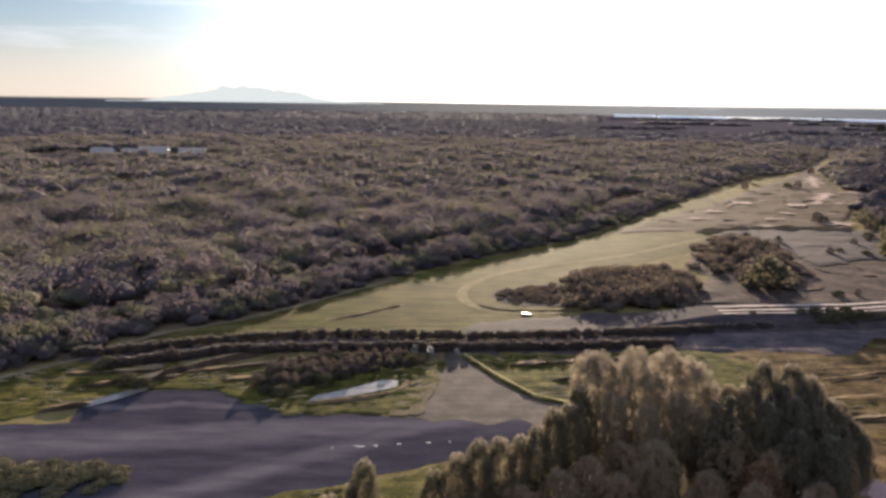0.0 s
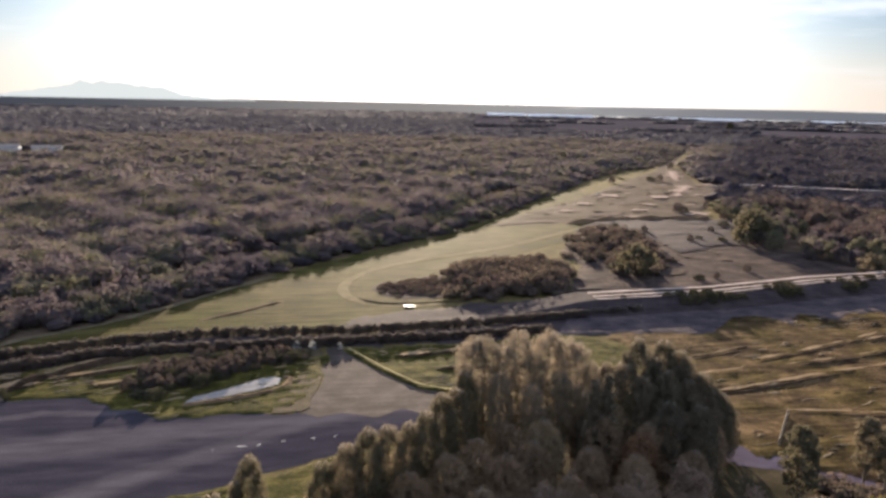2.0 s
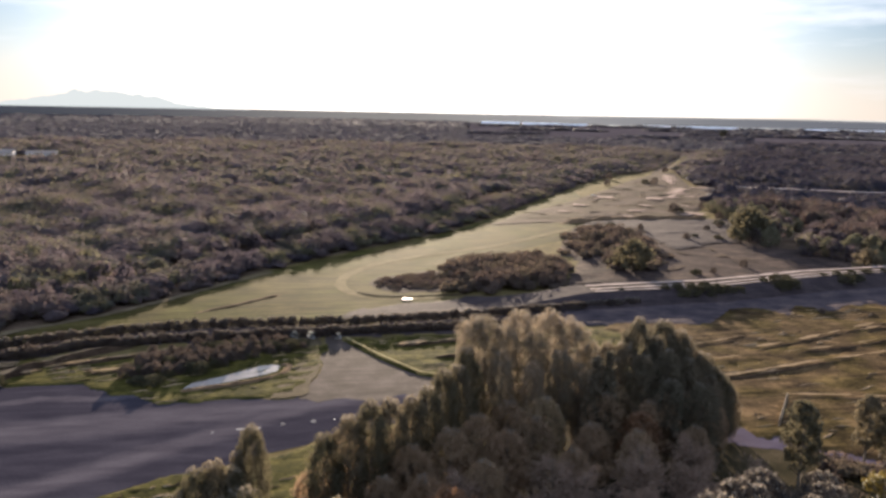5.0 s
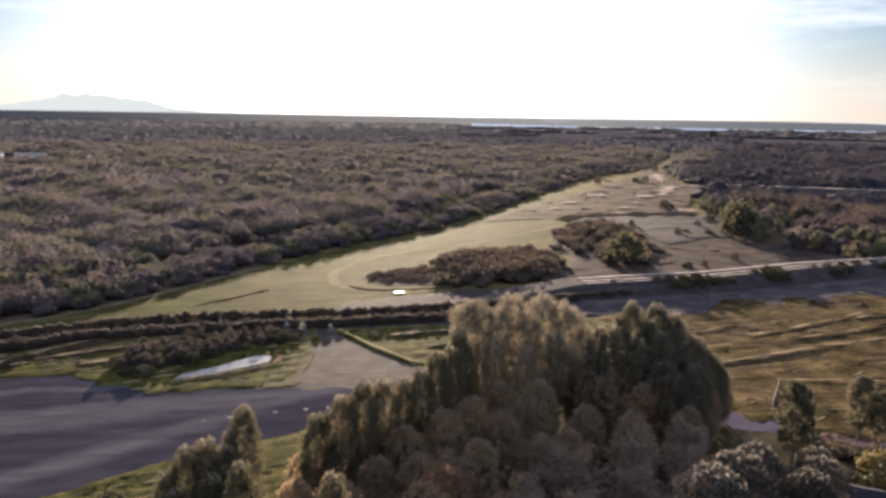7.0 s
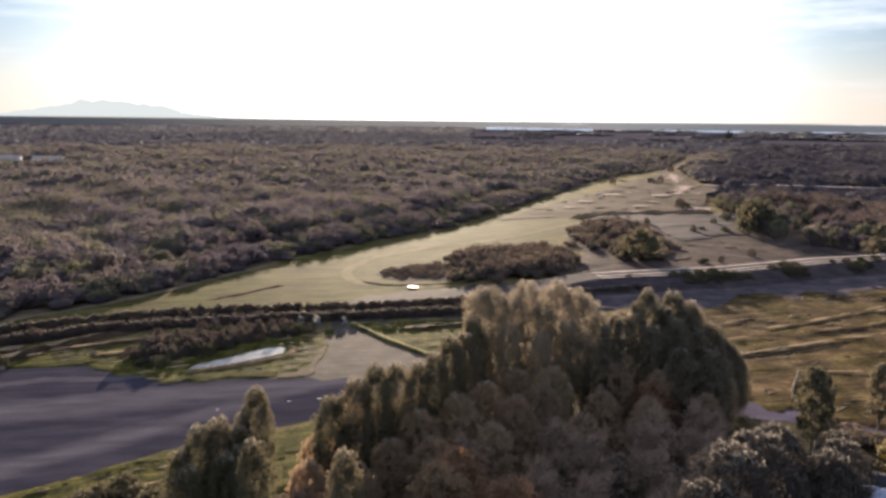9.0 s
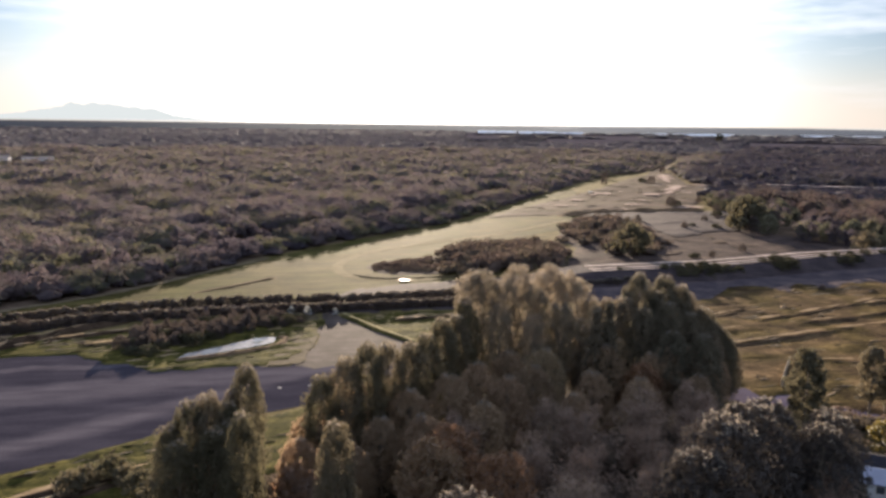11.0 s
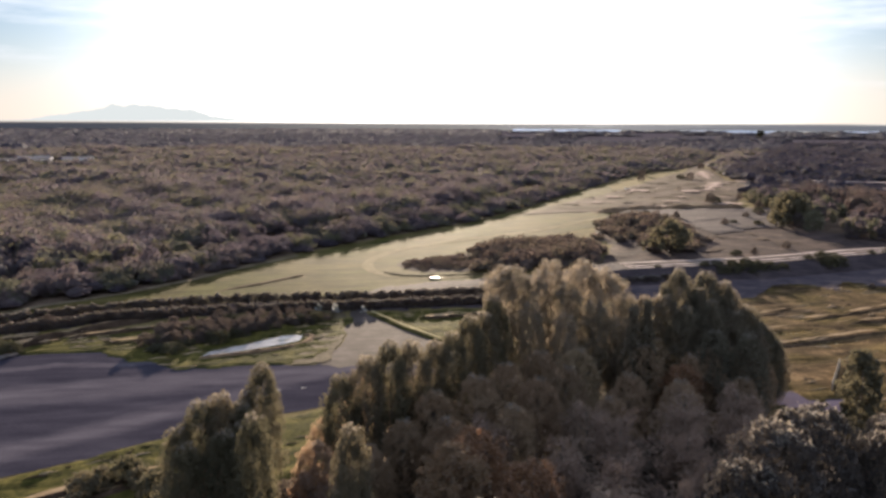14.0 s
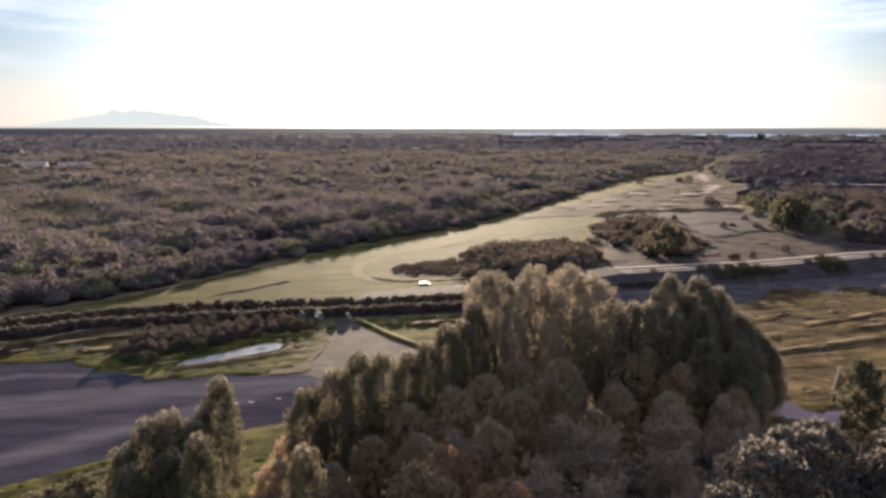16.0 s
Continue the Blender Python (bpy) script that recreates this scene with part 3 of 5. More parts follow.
CLEARING = [(-420, -200), (-420, 120), (-190, 165)] + WOOD_EDGE + RIGHT_EDGE + [(420, -200)]
patch("clearing", CLEARING, 0.01, GROUND, "rough olive-brown grassland of the clearing", "grass", 8.0, 1.0)
MEADOW_AREA = [(-122, 203), (-106, 224), (-100, 236), (-85, 251), (-66, 265), (-48, 290), (-20, 331), (22, 378), (69, 424), (117, 496), (179, 594), (230, 660), (205, 560), (175, 480), (168, 449), (137, 403), (85, 357), (53, 326), (44, 296), (43, 262), (20, 247), (-20, 246), (-60, 238), (-100, 222)]
rough_patch("meadow", MEADOW_AREA, 0.02, MEADOW, "pale yellow-green mown meadow beside the wood", "meadow", 2.5, 0.22, 60.0, 9.0, 0.9)
rough_patch("sandy_ground", [(98, 452), (179, 474), (240, 472), (259, 484), (275, 520), (378, 664), (365, 709), (430, 880), (407, 874), (326, 769), (240, 640), (180, 560), (130, 500)], 0.035, SAND, "bare pale sandy ground with scattered scrub", "ground", 3.0, 1.0, 50.0, 12.0, 0.15)
rough_patch("field", [(88, 150), (100, 166), (94, 215), (90, 250), (110, 262), (154, 266), (207, 280), (262, 287), (420, 274), (420, 40), (150, 60), (137, 112), (110, 132)], 0.02, FIELD, "dry golden-brown field with wheel ruts", "field", 1.4, 0.7, 30.0, 5.0, 0.24)
# Outline and blue-grey tint paint the shadow of the embankment and its bushes.
rough_patch("bare_margin", [(74, 234), (90, 233), (104, 232), (128, 229), (137, 238), (147, 249), (156, 248), (162, 236), (172, 248), (183, 241), (194, 249), (212, 246), (240, 254), (300, 266), (300, 286), (262, 286), (207, 279), (154, 265), (110, 261), (84, 252)], 0.1, ground_like("bare grey-brown earth", (0.026, 0.025, 0.029), (0.046, 0.042, 0.046), (0.086, 0.072, 0.066), 8.0, 0.8, sharp=0.09, lines=0.3, turn=-0.24, spec=0.005), "ground tinted blue-grey in the outline of the embankment shadow", "ground", 1.4, 0.7, 30.0, 5.0, 0.24)
# Hedge shade between the rows is put into this dark soil.
rough_patch("hedge_ground", [(-112, 219), (-97, 224), (-77, 233), (-55, 240), (-34, 243.5), (-11, 243.5), (9, 242.5), (45, 247), (80, 253), (112, 259), (100, 246), (76, 236), (39, 229), (10, 229), (-14, 228.5), (-41, 227), (-66, 223), (-81, 215), (-98, 209)], 0.1, SHADE_SOIL, "earth between the hedge rows, dark with painted shade", "ground", 1.4, 0.4, 20.0, 3.5, 0.2)
# Shaded margin before the hedge, drawn as darker ground.
rough_patch("meadow_margin", [(6, 254), (13, 262), (19, 263), (26, 267), (37, 269), (45, 270.5), (54, 276), (66, 275), (78, 268), (74, 254), (50, 248), (22, 246), (8, 249)], 0.14, SHADE_SOIL, "earth between meadow track and hedge, darkened as shade", "ground", 1.4, 0.3, 20.0, 4.0, 0.1)
rough_patch("heath", [(20, 294), (19, 302), (23, 311), (33, 317), (50, 327), (54, 300), (49, 285), (38, 283), (29, 285)], 0.14, SCRUB_SOIL, "brown heath inside the bend of the track", "ground", 1.4, 0.3, 20.0, 4.0, 0.1)
rough_patch("scrub_land", [(96, 290), (120, 340), (118, 366), (145, 430), (172, 470), (262, 468), (250, 420), (244, 372), (262, 336), (282, 316), (330, 306), (300, 302), (250, 304), (207, 302), (154, 290)], 0.02, SCRUB_SOIL, "dry brown ground among scrub, darkened as if shaded", "ground", 2.5, 0.7, 40.0, 8.0, 0.5)
rough_patch("green_strip", [(6, 226), (40, 228), (80, 236), (102, 212), (96, 168), (60, 172), (42, 180), (26, 192), (16, 207)], 0.026, VERGE, "yellow-green rough grass beside the lane", "grass", 1.0, 0.4, 20.0, 3.5, 0.2)
rough_patch("verge_west", [(-123, 201), (-103, 217), (-88, 214), (-60, 215), (-8, 222), (2, 222), (-2, 196), (-9, 180), (-38, 178), (-50, 187), (-60, 194), (-78, 195), (-90, 182), (-106, 172), (-150, 172)], 0.0, VERGE, "yellow-green rough grass round the ponds", "grass", 1.0, 0.55, 22.0, 4.0, 0.25)
rough_patch("verge_south", [(-75, 112), (-54, 126), (-32, 140), (-12, 147), (3, 156), (20, 162), (30, 150), (10, 120), (-30, 95), (-70, 85)], 0.0, VERGE, "green grass between the yard and the trees", "grass", 1.0, 0.6, 18.0, 4.0, 0.4)
YARD = [(-190, 172), (-104, 171), (-88, 172), (-90, 181), (-78, 194), (-60, 195), (-49, 189), (-39, 180), (-8, 179), (-3, 184), (37, 183), (40, 178), (21, 163), (3, 156), (-10, 149), (-30, 140), (-54, 127), (-90, 105), (-190, 90)]
patch("yard", YARD, 0.045, YARD_ASPHALT, "wide worn blue-grey asphalt yard with pale dusty wheel bands", "road", 2.0, 1.6)
patch("lane_margin", [(-13, 180), (-8, 194), (-5, 214), (-5, 226), (1, 226), (0, 212), (-1, 195), (-5, 180)], 0.2, ground_like("worn grassy gravel", (0.030, 0.026, 0.014), (0.048, 0.041, 0.024), (0.074, 0.064, 0.042), 7.0, 0.6, spec=0.01), "worn grassy gravel margin of the lane", "lane", 1.5, 2.2)
patch("lane_mouth", [(-7, 179), (-1, 193), (1, 214), (2, 229), (5, 229), (7, 224), (16, 206), (24, 193), (36, 184.5), (31, 179.5), (25, 175.5), (19, 178.5), (12, 174), (5, 177.5), (-1, 175), (-4, 178)], 0.07, GRAVEL, "dull gravel lane opening into the yard", "lane", 1.6, 1.8)
patch("water_pond", [(-34.2, 187.0), (-32.6, 191.0), (-26, 195), (-14.6, 204.0), (-11.4, 202), (-12.2, 197.5), (-18, 194), (-26.4, 189.5)], 0.44, WATER, "narrow still pond mirroring the bright sky", "pond", 1.5, 0.35)
patch("water_pool", [(-91, 181.4), (-89.6, 185), (-84, 191), (-79.3, 196), (-77.6, 193.8), (-82, 187.6), (-87.7, 181.4)], 0.40, WATER, "shallow pool mirroring the sky beside the yard", "pond", 1.5, 0.3)
patch("lay_by", [(86, 141), (90, 148.5), (99, 147.5), (98, 140), (92, 138.5)], 0.075, PALE_ASPHALT, "small grey lay-by beside the narrow road", "road", 1.5, 0.4)
strip("side_road", [(60, 160), (92, 144), (116, 130), (135, 119), (190, 84)], 9.0, 0.05, PALE_ASPHALT, "narrow grey asphalt road beside the field", "road")
ROAD_LINE = [(54, 259), (90, 266), (114, 269), (151, 273), (203, 287), (250, 294), (284, 294), (420, 283)]
ROAD_TOP = [(99, 267.2)] + ROAD_LINE[2:]
# The slope colour carries the dark of its unlit face.
bank("embankment", ROAD_LINE, 30.0, 4.6, SHADE_SOIL, "earth embankment carrying the gravel road", "embankment", 0.3, 6.0, FLAT)
for shift, wide_m in ((-5.2, 0.9), (-1.2, 1.3), (4.2, 1.5)):
    strip("gravel_road", [(x, y + shift) for x, y in ROAD_TOP], wide_m, 4.66, TRACK, "pale gravel wheel track on the embankment", "road", 0.3)
strip("road_bed", ROAD_TOP, 11.5, 4.63, SAND, "bare brown earth bed of the raised road", "road", 0.4)
for shift, tall_m in ((-3.2, 0.3), (1.4, 0.35)):
    road_ridge = bank("road_ridge", [(x, y + shift) for x, y in ROAD_TOP], 2.4, tall_m, RUT_SOIL, "low ridge of earth between the wheel tracks", "bank", 0.3)
    road_ridge.location.z = 4.6
strip("loop_track", [(45, 277), (38, 275), (31, 274.5), (25, 275.2), (20, 277), (15.5, 280), (12, 284), (9, 291), (7.5, 299), (8.5, 308), (11.5, 318), (16, 327), (23, 337), (32, 346), (44, 355), (64, 368), (91, 384), (120, 411), (150, 440)], 4.4, 0.09, LOOP, "pale worn track looping through the meadow", "track", 0.3, 2.0, False, (0.22, 60.0, 9.0, 0.9))
patch("far_plain", [(360, 2040), (1300, 1560), (3000, 1200), (4700, 1300), (3700, 3400), (1900, 4650), (780, 4960)], 0.1, ground_like("far dry fields", (0.030, 0.030, 0.036), (0.048, 0.047, 0.053), (0.070, 0.067, 0.071), 130.0, 20.0, lines=0.3, spec=0.0, rough=1.0), "pale far fields beyond the wood", "field", 120, 25)
strip("sand_lane", [(395, 850), (410, 880), (502, 1050), (640, 1290), (720, 1420)], 15.0, 0.05, SAND, "narrow sandy lane running into the wood", "track")
WOOD_LANE = [(352, 676), (375, 668), (430, 645), (464, 628), (530, 601), (660, 552)]
# Slope darkened in its colour as on the shaded side.
bank("lane_bank", WOOD_LANE, 20.0, 4.2, SHADE_SOIL, "low dark embankment carrying the lane between two woods", "embankment", 0.3, 6.0, FLAT)
strip("wood_lane", WOOD_LANE[1:], 7.0, 4.26, TRACK, "pale gravel lane between two woods", "track")
bank("kerb_bank", [(6.5, 225.5), (15.6, 207), (24.6, 192.5), (38.4, 184.5)], 1.8, 0.7, VERGE, "low grassy bank along the lane", "bank", 0.2)
# Lit top edge of the grassy bank, put in as a paler strip.
strip("kerb_grass", [(7.2, 226), (16.4, 207.4), (25.3, 193), (38.8, 185.2)], 0.8, 0.72, ground_like("bright dry grass", (0.13, 0.12, 0.055), (0.19, 0.175, 0.085), (0.26, 0.24, 0.125), 3.0, 0.4), "dry grass strip on the bank, paled as its lit edge", "grass", 0.15, 2.0)
for k_bank, line_p in enumerate(([(-106, 203), (-88, 206), (-68, 211)], [(-98, 194), (-82, 200), (-72, 203)], [(-72, 206), (-52, 214), (-38, 220)], [(-62, 200), (-48, 203.5)], [(-100, 178), (-86, 184)], [(30, 205), (52, 207), (76, 204)], [(20, 216), (44, 221), (70, 226)], [(36, 196), (56, 194), (80, 186)], [(-60, 106), (-44, 118), (-28, 126)], [(-48, 112), (-30, 121)])):
    bank("grass_bank", line_p, 1.9, (1.1, 1.4, 1.2)[k_bank % 3], RUT_SOIL, "low ridge of rough dark earth in the grass", "bank", 0.5, 2.0)
    strip("straw_streak", [(x, y + 1.5) for x, y in line_p], 1.2, 0.75, STRAW, "pale streak of dry grass", "grass", 0.4, 2.0, True)
strip("edge_track", [(-135, 186), (-121, 201), (-106, 219), (-101, 232), (-90, 245.5), (-72, 259), (-54, 280), (-36, 306), (-20, 326)], 2.6, 0.3, ground_like("pale worn margin", (0.060, 0.052, 0.032), (0.092, 0.080, 0.050), (0.130, 0.114, 0.076), 5.0, 0.6), "pale worn track between the meadow and the wood", "track", 0.5, 3.0)
bank("pond_bank", [(-36, 185.5), (-26, 187.8), (-17, 192), (-10.6, 196), (-9, 202), (-13, 207)], 3.0, 0.9, SOIL, "dark earth rim round the pond", "bank", 0.3, 1.5)
bank("earth_bank", [(-84, 196), (-80, 199), (-75, 208), (-69, 214), (-60, 221), (-54, 225)], 3.6, 2.1, RUT_SOIL, "long ridge of turned dark earth", "bank")
strip("straw_streak", [(-86, 199), (-81, 203), (-75.5, 211), (-69, 217), (-60, 224)], 1.4, 0.8, STRAW, "pale streak of dry grass behind the earth ridge", "grass", 0.4, 2.0, True)
RUTS = ([(105, 205), (118, 209), (133, 214)], [(101, 191.4), (112, 193.4), (123, 195.6)], [(125, 201), (145, 207.5), (166, 215.5), (188, 224.7), (215, 236)], [(135, 197), (151, 200), (169, 204.5), (190, 211)], [(101, 178), (120, 182.7), (141, 188.5), (162, 193), (190, 199)], [(174, 216), (184, 219.5), (205, 226)], [(113, 165), (123, 163.4), (137, 160.5), (170, 152)], [(170, 205), (215, 218), (250, 230)])
for k_rut, line_p in enumerate(RUTS):
    bank("rut", line_p, 1.9, (0.7, 0.5, 0.8, 0.9, 0.7, 0.6, 0.6)[k_rut % 7], RUT_SOIL, "ridge of dark earth beside a wheel rut", "rut", 0.5, 2.5)
    strip("straw_streak", [(x - 0.4, y + 1.9) for x, y in line_p], 0.9, 0.7, STRAW, "pale streak of dry grass beside a wheel rut", "grass", 0.5, 2.0, True)
strip("foot_track", [(99.5, 255.7), (116.5, 258.6), (135, 262.5)], 1.0, 0.95, TRACK, "narrow pale track below the embankment", "track", 0.3, 3.0, True)
for a, b, hh in (((183, 486), (221, 480), 1.4), ((150, 478), (184, 486), 0.9), ((343, 846), (364, 856), 1.2), ((296, 711), (312, 697), 1.2), ((312, 697), (343, 721), 1.3), ((232, 530), (246, 536), 1.1), ((262, 562), (284, 570), 1.2), ((326, 650), (345, 642), 1.4), ((190, 500), (236, 506), 1.0), ((215, 545), (262, 556), 1.0), ((260, 600), (300, 640), 1.1), ((205, 570), (250, 596), 1.0), ((290, 660), (330, 668), 1.1)):
    bank("sand_ridge", [a, ((a[0] + b[0]) / 2, (a[1] + b[1]) / 2 + 2), b], 6.0, hh, SOIL, "dark ridge of earth on the sandy ground", "bank", 1.2, 6.0)
for a, b, wide_m in (((250, 496), (272, 503), 13.0), ((274, 546), (290, 548), 11.0), ((307, 610), (322, 602), 10.0), ((219, 517), (233, 519), 8.0), ((266, 589), (288, 601), 9.0), ((254, 617), (270, 622), 8.0), ((186, 550), (205, 553), 7.0), ((200, 487), (224, 487), 5.0), ((292, 600), (342, 682), 10.0), ((236, 553), (253, 545), 8.0), ((160, 514), (184, 517), 7.0), ((218, 588), (246, 612), 7.0), ((352, 686), (386, 691), 9.0), ((350, 720), (400, 840), 9.0)):
    strip("sand_patch", [a, ((a[0] + b[0]) / 2, (a[1] + b[1]) / 2 + 1.5), b], wide_m * 1.25, 1.15, PALE_SAND, "pale patch of loose sand", "sand", 1.5, 3.0, True)
# Shadow below the scarp, laid in as a darker patch of ground.
rough_patch("damp_ground", [(150, 436), (165, 458), (186, 474), (224, 476), (276, 472), (260, 440), (240, 402), (228, 384), (206, 382), (200, 372), (182, 366), (184, 400), (166, 420)], 0.72, SHADE_SOIL, "bare ground below the sand, dark with painted shade", "ground", 2.5, 0.7, 30.0, 7.0, 0.2)
bank("sand_scarp", [(150, 462), (186, 477), (224, 480), (262, 474)], 9.0, 3.0, SOIL, "low earth scarp at the edge of the sand", "bank", 0.8, 5.0)
for line_p in ([(179, 366), (180, 355), (198, 345), (210, 334)], [(192, 367), (202, 369), (198, 346), (197, 333), (211, 325)], [(169, 327), (150, 313)]):
    strip("dirt_track", line_p, 2.4, 0.75, SAND, "pale dirt track over dry ground", "track", 0.8, 3.0, True)
patch("grove_floor", [(-20, 60), (-28, 100), (-14, 118), (0, 132), (18, 145), (34, 160), (60, 160), (86, 146), (108, 131), (150, 104), (150, 40), (40, 30)], 0.034, ground_like("grove soil", (0.014, 0.014, 0.008), (0.028, 0.026, 0.015), (0.052, 0.045, 0.028), 6.0, 0.7), "dark leaf litter and grass under the grove", "ground")
bank("ditch_bank", [(202, 214), (206, 203), (204, 190)], 3.0, 1.0, SOIL, "dark earth heap beside a ditch", "bank")
bank("loop_edge", [(11, 291), (13.2, 287.5), (16, 283), (20.2, 279.6), (26, 277.8), (34, 278), (44, 278.8), (55, 280)], 1.7, 0.7, RUT_SOIL, "low earth edge inside the track's bend", "bank", 0.3)
bank("field_ridge", [(-43.5, 259), (-29, 271), (-13, 286)], 3.2, 0.6, SOIL, "low grassy ridge across the meadow", "bank")


# ---- far: mountains and shining flats ----
def mountain_range():
    bm = bmesh.new()
    dist, prev = 4900.0, None
    line = ((-23.5, 0.0), (-22.0, 0.06), (-20.5, 0.24), (-18.6, 0.46), (-17.2, 0.62), (-16.3, 0.74), (-15.8, 0.95), (-15.2, 0.82), (-14.6, 0.92), (-13.6, 0.88), (-12.2, 0.76), (-10.4, 0.66), (-9.6, 0.4), (-7.3, 0.22), (-4.5, 0.0))
    for i in range(181):
        az = -23.5 + 19.0 * i / 180
        h = float(np.interp(az, [p[0] for p in line], [p[1] for p in line]))
        h += min(h, 0.5) * (0.14 * noise.noise(Vector((az * 1.9, 0, 4))) + 0.13 * noise.noise(Vector((az * 6, 1, 4))))
        z = max(57.0, 62 + dist * math.tan(radians(h * 1.42 - 0.27)))
        x, y = dist * math.sin(radians(az)), dist * math.cos(radians(az))
        row = [bm.verts.new((x, y, 53)), bm.verts.new((x, y, z - 3)), bm.verts.new((x * 1.006, y * 1.006, z))]
        if prev:
            for k in range(2):
                bm.faces.new((prev[k], prev[k + 1], row[k + 1], row[k]))
        prev = row
    # Haze and daylight on the range are put in as one flat glow.
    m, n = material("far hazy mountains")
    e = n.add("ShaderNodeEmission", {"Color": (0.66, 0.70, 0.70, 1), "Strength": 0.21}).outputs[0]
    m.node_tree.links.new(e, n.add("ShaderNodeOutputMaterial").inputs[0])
    return tagged(part("backdrop", bm, m, None), "mountain range on the horizon glowing flat pale blue as haze", "mountains", "", "structure")


mountain_range()


# ---- woods ----
def wedge(near, far, gap):
    """Jittered places in the part of the land that lies before the viewer."""
    n = int(far / gap) + 1
    gx, gy = np.meshgrid(np.arange(-n, n + 1), np.arange(0, n + 1))
    x = gx.ravel() * gap + rng.uniform(-0.42, 0.42, gx.size) * gap
    y = gy.ravel() * gap + rng.uniform(-0.42, 0.42, gx.size) * gap
    r, az = np.hypot(x, y), np.degrees(np.arctan2(x, y))
    ok = (r > near) & (r <= far) & (az > -34) & (az < 50)
    return x[ok], y[ok]


def wooded(x, y):
    """Where trees stand: outside the clearing, with glades and a lane left open."""
    ok = ~inside(CLEARING, x, y)
    lane = np.abs((y - 654) + (x - 383) * 0.42) < 24
    ok &= ~(lane & (x > 375) & (x < 640))
    glades = [((110, 650), (60, 14)), ((150, 770), (70, 16)), ((300, 930), (50, 20)), ((-180, 560), (30, 12)), ((60, 900), (90, 18)), ((-420, 1015), (135, 75)), ((-60, 430), (26, 9)), ((-190, 420), (34, 10)), ((-260, 700), (50, 14)), ((30, 560), (30, 10)), ((-330, 520), (40, 11)), ((910, 1235), (60, 16)), ((-60, 760), (40, 12))]
    for (cx, cy), (rx, ry) in glades:
        ok &= ((x - cx) / rx) ** 2 + ((y - cy) / ry) ** 2 > 1
    thin = np.sin(x / 23.0 + 2.0 * np.sin(y / 41.0)) * np.sin(y / 31.0 + 1.5 * np.sin(x / 57.0))
    ok &= ~((thin > 0.45) & (rng.uniform(0, 1, len(x)) < 0.55))
    r, az = np.hypot(x, y), np.degrees(np.arctan2(x, y))
    far_side = (az > 11) & (r > 2050)
    belt = np.zeros(len(x), bool)
    for az0, az1, r0, wide_m in ((11, 17, 2450, 40), (22, 31, 2350, 45), (27, 40, 2900, 60), (14, 21, 3100, 50), (24, 46, 3500, 60), (12, 19, 3900, 70), (20, 27, 4250, 80), (30, 45, 4300, 80)):
        belt |= (az > az0) & (az < az1) & (np.abs(r - r0 - 6.0 * (az - az0)) < wide_m)
    ok &= ~far_side | belt
    return ok


def edge_distance(x, y):
    line = np.array(WOOD_EDGE, float)
    fine = np.concatenate([np.linspace(a, b, 12) for a, b in zip(line[:-1], line[1:])])
    d = np.full(len(x), 1e9)
    for p in fine:
        d = np.minimum(d, np.hypot(x - p[0], y - p[1]))
    return d


def edge_height(x, y):
    """Low scrub at the wood's edge, rising to full height inside; low growth before the lane too."""
    f = np.clip(0.3 + edge_distance(x, y) / 70.0, 0.3, 1.0)
    before = (668 - (x - 383) * 0.42) - y
    return np.where((x > 300) & (x < 640) & (before > 0) & (before < 80), np.minimum(f, 0.45), f)


